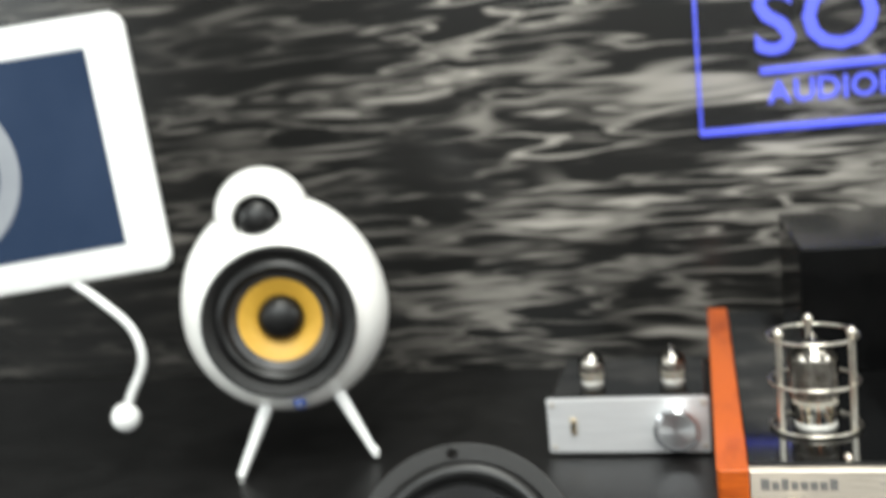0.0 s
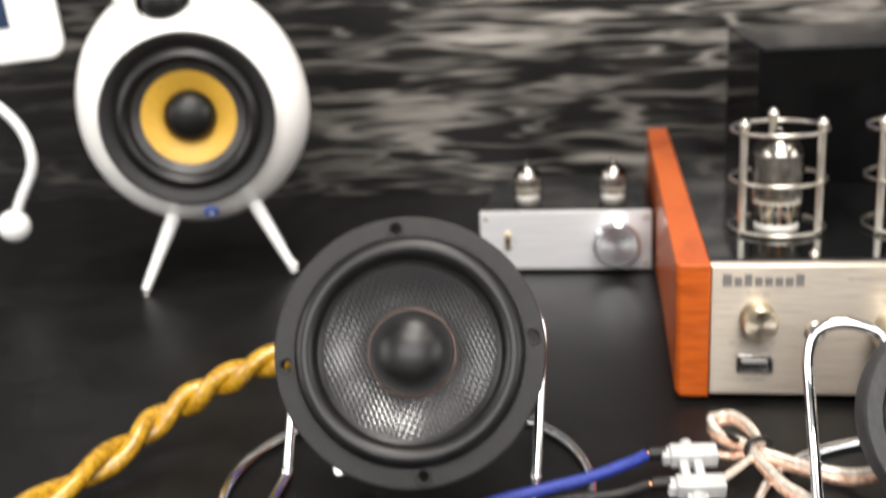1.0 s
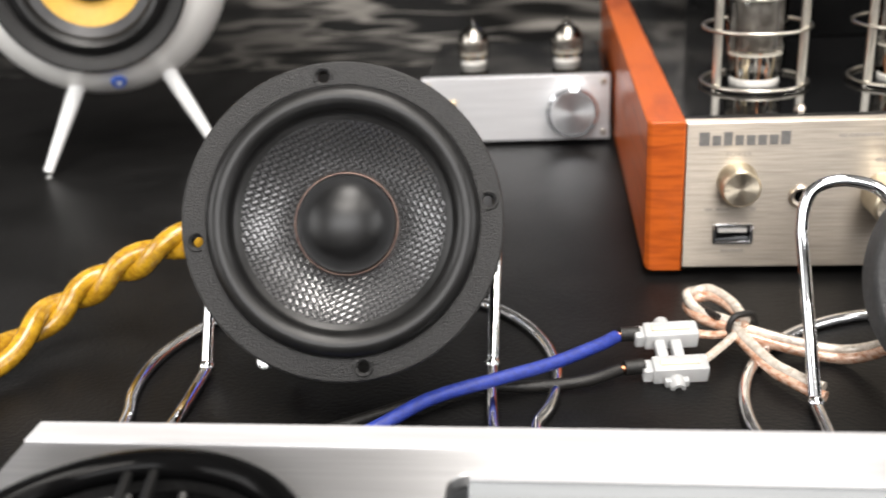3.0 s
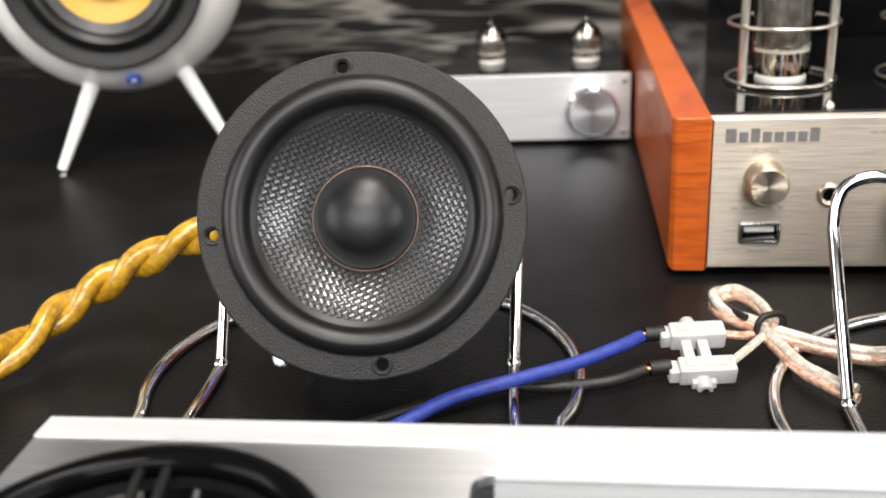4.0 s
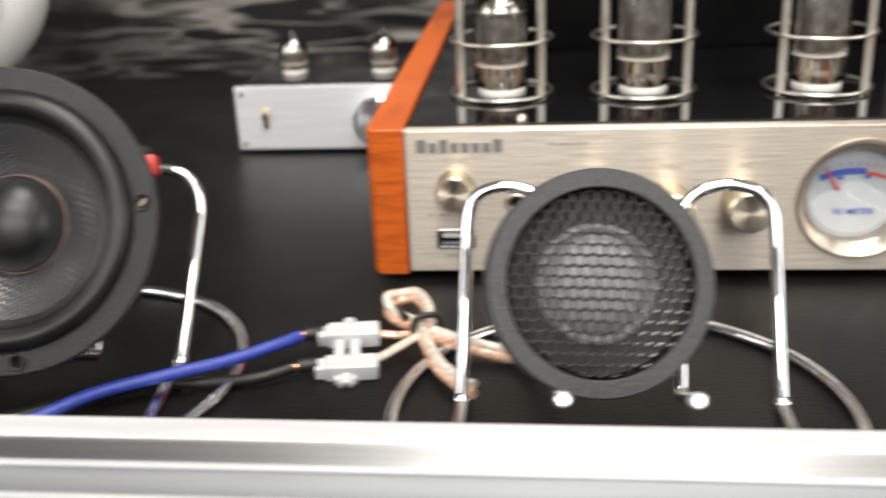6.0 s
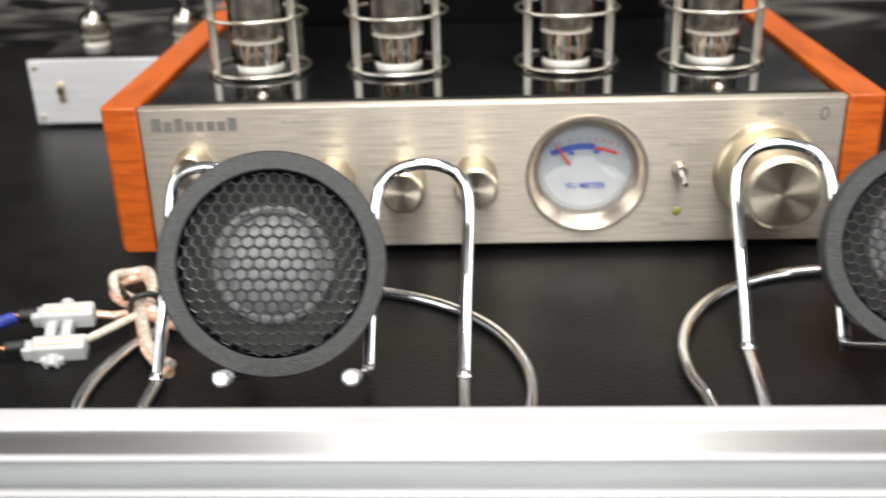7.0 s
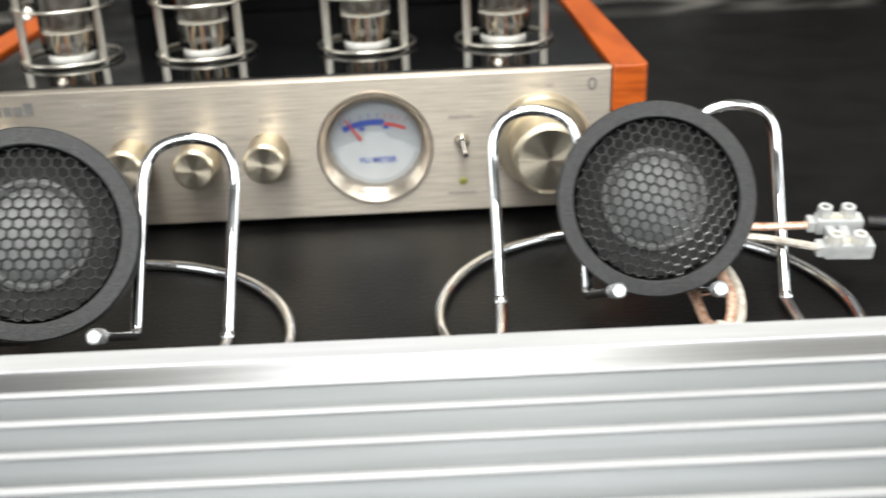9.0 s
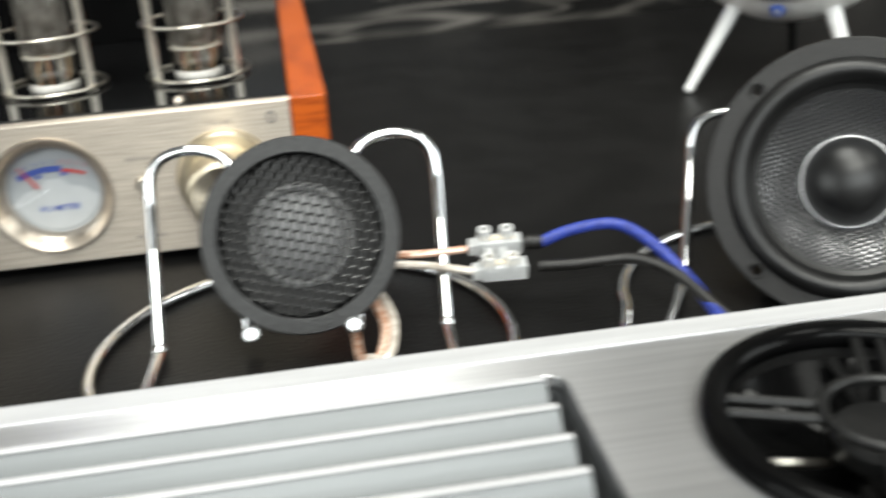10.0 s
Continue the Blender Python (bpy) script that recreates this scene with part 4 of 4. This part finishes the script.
part("charging_cable", rod(spline([(-0.075, 0, 0.001), (-0.060, -0.002, -0.014), (-0.040, -0.003, -0.040), (-0.037, -0.003, -0.066), (-0.050, -0.002, -0.089), (-0.055, -0.002, -0.098)], 6), 0.0034, 10), WHITEPL, tab, "white hanging cable")
part("plug", ball(-0.058, -0.002, -0.106, 0.0108), WHITEPL, tab.children[-1], "white plug")
arm = thing("wall_arm", pose(-0.60, 0.425, 0.245), "dark metal wall arm behind the tablet", "wall arm")
part("arm_plate", slab(-0.03, -0.005, -0.03, 0.03, 0.0, 0.03, 0.001), CABINET, arm)
part("arm_rod", rod([(0, -0.004, 0), (0.0, -0.245, 0)], 0.008, 14), CABINET, arm)

# ---- lit wall sign ----
sign = thing("lit_sign", pose(-0.010, 0.4205, 0.200), "clear wall sign with blue lit lettering and border", "sign")
part("board", slab(0, 0, 0, 0.34, 0.0035, 0.16), ACRYLIC, sign, "clear acrylic board").visible_shadow = False
part("border", slab(-0.002, -0.003, -0.002, 0.34, 0.0, 0.0035, 0.0005), NEON, sign, "blue lit border")
part("border", slab(-0.002, -0.0025, 0.0037, 0.0002, 0.0, 0.16, 0.0003), NEON, sign)
for bm in letters("SO", 0.076, 0.0012, 0.006):
    part("letter", facing(bm, 0.094, -0.001, 0.085), NEON, sign, "blue lit letter")
part("underline", slab(0.049, -0.002, 0.045, 0.24, -0.0002, 0.051, 0.0004), NEON, sign)
for bm in letters("AUDIOP", 0.026, 0.0004, 0.0026):
    part("letter", facing(bm, 0.104, -0.001, 0.029), NEON, sign)


# ---- cables and terminal blocks ----
def braid(path, strand, turns, spread, strands=3):
    path = spline(path, 16)
    out = []
    for s in range(strands):
        pts = []
        for i, q in enumerate(path):
            d = (path[min(i + 1, len(path) - 1)] - path[max(i - 1, 0)]).normalized()
            side = d.cross(Vector((0, 0, 1))).normalized()
            up = side.cross(d)
            a = 2 * math.pi * (turns * i / len(path) + s / strands)
            pts.append(q + spread * (math.cos(a) * side + math.sin(a) * up))
        out.append(rod(pts, strand, 10))
    return out


yc = thing("twisted_cable", pose(0, 0, 0), "thick golden yellow twisted speaker cable on the counter", "cable")
for bm in braid([(-0.300, -0.250, 0.0075), (-0.283, -0.190, 0.0075), (-0.265, -0.135, 0.0075), (-0.248, -0.090, 0.0095), (-0.236, -0.062, 0.015), (-0.217, -0.052, 0.025), (-0.194, -0.052, 0.036), (-0.170, -0.050, 0.044), (-0.130, -0.046, 0.054), (-0.080, -0.075, 0.066)], 0.0038, 5.4, 0.0031, 2):
    part("strand", bm, YELLOWWIRE, yc)


def terminal_block(m, flat):
    t = thing("terminal_block", m, "translucent white two-way screw terminal block", "terminal block", "terminal blocks")
    for y in (-0.0080, 0.0080):
        side = 1 if y > 0 else -1
        bm = slab(-0.0080, y - 0.0036, 0.0, 0.0105, y + 0.0036, 0.0070, 0.0010)
        slab(-0.0112, y - 0.0030, 0.0008, -0.0078, y + 0.0030, 0.0060, 0.0008, bm=bm)
        c = part("barrel", bm, NYLON, t)
        part("insert", slab(-0.0055, y - 0.0013, 0.0056, 0.0075, y + 0.0013, 0.0076, 0.0003), CREAM, c, "cream metal insert")
        if flat:
            for x in (-0.0035, 0.0025):
                part("claw", slab(x - 0.0010, y + side * 0.0036 - 0.0001, 0.0012, x + 0.0010, y + side * 0.0062, 0.0042, 0.0006), NYLON, c)
            part("collar", upright(lathe([(0.0012, -0.0050), (0.0024, -0.0050), (0.0028, -0.0030), (0.0028, 0.0)], 16)), NYLON, c).matrix_basis = pose(-0.0005, y + side * 0.0030, 0.0022, -90 * side)
        else:
            for x in (-0.0045, 0.0045):
                part("screw_tower", upright(lathe([(0.0013, -0.0112), (0.0027, -0.0112), (0.0031, -0.0075), (0.0031, -0.005)], 18)), NYLON, c).matrix_basis = pose(x, y + side * 0.0010, 0)
    for x in (-0.0032, 0.0022):
        part("web", slab(x - 0.0018, -0.0046, 0.001, x + 0.0018, 0.0046, 0.0052, 0.0006), NYLON, t)
    return t


def cable(name, path, r, mat, label, parent=None):
    bm = rod(spline(path, 8), r, 10)
    if parent is not None:
        return part(name, bm, mat, parent, label)
    ob = part(name, bm, mat)
    return tagged(ob, label, "cable")


terminal_block(pose(-0.0125, -0.0755, 0.0030, 18, 0, 6), True)
terminal_block(pose(0.3465, -0.084, 0.0180, 14, 0, -6), False).scale = (0.9, 0.9, 0.9)
cable("blue_cable", [(-0.150, -0.150, 0.004), (-0.113, -0.129, 0.005), (-0.091, -0.110, 0.0075), (-0.071, -0.0995, 0.0085), (-0.053, -0.0890, 0.0085), (-0.037, -0.0780, 0.0095), (-0.0305, -0.0715, 0.0095)], 0.0023, BLUEWIRE, "blue sleeved speaker wire running to a terminal block")
cable("black_cable", [(-0.150, -0.140, 0.003), (-0.115, -0.117, 0.003), (-0.092, -0.102, 0.0032), (-0.078, -0.094, 0.003), (-0.060, -0.0935, 0.0025), (-0.042, -0.0925, 0.004), (-0.0300, -0.0865, 0.0050)], 0.0021, BLACKWIRE, "black sleeved speaker wire running to a terminal block")
for a, b in (((-0.0290, -0.0700, 0.0095), (-0.0225, -0.0690, 0.0094)), ((-0.0285, -0.0860, 0.0052), (-0.0220, -0.0845, 0.0053))):
    sl = part("heat_sleeve", rod([a, b], 0.0026, 12), BLACKWIRE)
    tagged(sl, "short black heat-shrink sleeve at a wire end", "cable sleeve")
    way = (Vector(b) - Vector(a)).normalized()
    part("copper_end", rod([Vector(a) - way * 0.0022, Vector(a) + way * 0.0004], 0.0011, 10), COPPER, sl, "bare copper strands")
bow = thing("clear_speaker_cable", pose(0, 0, 0), "clear copper speaker cable tied in a bow on the counter", "cable")
for off, mat in ((0.0, CLEARWIRE), (0.0026, CLEARSILVER)):
    z = 0.0035 + off * 0.7
    part("loop", rod(spline([(0.011, -0.061 + off, z + 0.003), (0.000, -0.053 + off, z + 0.004), (-0.003, -0.043, z + 0.004 + off), (0.0015, -0.037 + off, z + 0.004), (0.007, -0.038 + off, z + 0.005), (0.0125, -0.049 + off, z + 0.005), (0.015, -0.062 + off, z + 0.004)], 8), 0.0019, 10), mat, bow)
    part("tail", rod(spline([(0.011, -0.062 + off, z + 0.002), (0.019, -0.083 + off, z), (0.0245, -0.0920 + off, z), (0.0290, -0.0980 + off, z), (0.0325, -0.1010 + off, z)], 8), 0.0019, 10), mat, bow)
    part("tail", rod(spline([(0.012, -0.062 + off, z + 0.002), (0.030, -0.070 + off, z), (0.048, -0.076 + off, z), (0.062, -0.090 + off, 0.02), (0.068, -0.098 + off, 0.040)], 8), 0.0019, 10), mat, bow)
part("lead", rod(spline([(0.011, -0.061, 0.006), (0.004, -0.0655, 0.007), (-0.0025, -0.0665, 0.0080)], 6), 0.0015, 8), CLEARWIRE, bow)
part("lead", rod(spline([(0.012, -0.062, 0.006), (0.006, -0.071, 0.006), (-0.0025, -0.0820, 0.0055)], 6), 0.0015, 8), CLEARSILVER, bow)
part("tie", rod(spline([(0.0080, -0.0640, 0.003), (0.0095, -0.0630, 0.0112), (0.0135, -0.0612, 0.0128), (0.0175, -0.0595, 0.0112), (0.0190, -0.0588, 0.003)], 6), 0.0012, 8), BLACKWIRE, bow, "black wire tie")
part("tie_end", rod([(0.0, -0.048, 0.010), (0.006, -0.058, 0.010)], 0.0013, 8), BLACKWIRE, bow)
cable("blue_cable", [(0.3625, -0.083, 0.0240), (0.376, -0.080, 0.0262), (0.392, -0.081, 0.0265), (0.402, -0.094, 0.022), (0.410, -0.112, 0.013), (0.414, -0.138, 0.006), (0.420, -0.165, 0.004)], 0.0023, BLUEWIRE, "blue sleeved speaker wire running from a terminal block")
cable("black_cable", [(0.3590, -0.0955, 0.0205), (0.370, -0.0985, 0.0210), (0.381, -0.1010, 0.0220), (0.392, -0.103, 0.0220), (0.404, -0.110, 0.0175), (0.416, -0.128, 0.008), (0.43, -0.160, 0.003)], 0.0021, BLACKWIRE, "black sleeved speaker wire running from a terminal block")
sl = part("heat_sleeve", rod([(0.3575, -0.0812, 0.0240), (0.3635, -0.083, 0.0241)], 0.0027, 12), BLACKWIRE)
tagged(sl, "short black heat-shrink sleeve at a wire end", "cable sleeve")
lead = thing("tweeter_lead", pose(0, 0, 0), "clear copper and silver leads from a tweeter to a block", "cable")
part("copper_wire", rod(spline([(0.280, -0.070, 0.030), (0.300, -0.074, 0.024), (0.318, -0.079, 0.0235), (0.336, -0.080, 0.0235)], 6), 0.0015, 8), CLEARWIRE, lead)
part("silver_wire", rod(spline([(0.280, -0.072, 0.028), (0.300, -0.078, 0.022), (0.320, -0.083, 0.0205), (0.336, -0.093, 0.0205)], 6), 0.0015, 8), CLEARSILVER, lead)
part("loop", rod(spline([(0.288, -0.075, 0.020), (0.297, -0.090, 0.018), (0.3025, -0.103, 0.010), (0.299, -0.115, 0.004), (0.293, -0.112, 0.003), (0.292, -0.095, 0.006), (0.286, -0.080, 0.012)], 8), 0.0019, 10), CLEARWIRE, lead)
part("loop", rod(spline([(0.290, -0.073, 0.021), (0.300, -0.088, 0.018), (0.3055, -0.102, 0.011), (0.302, -0.117, 0.005), (0.295, -0.115, 0.004)], 8), 0.0017, 10), CLEARSILVER, lead)
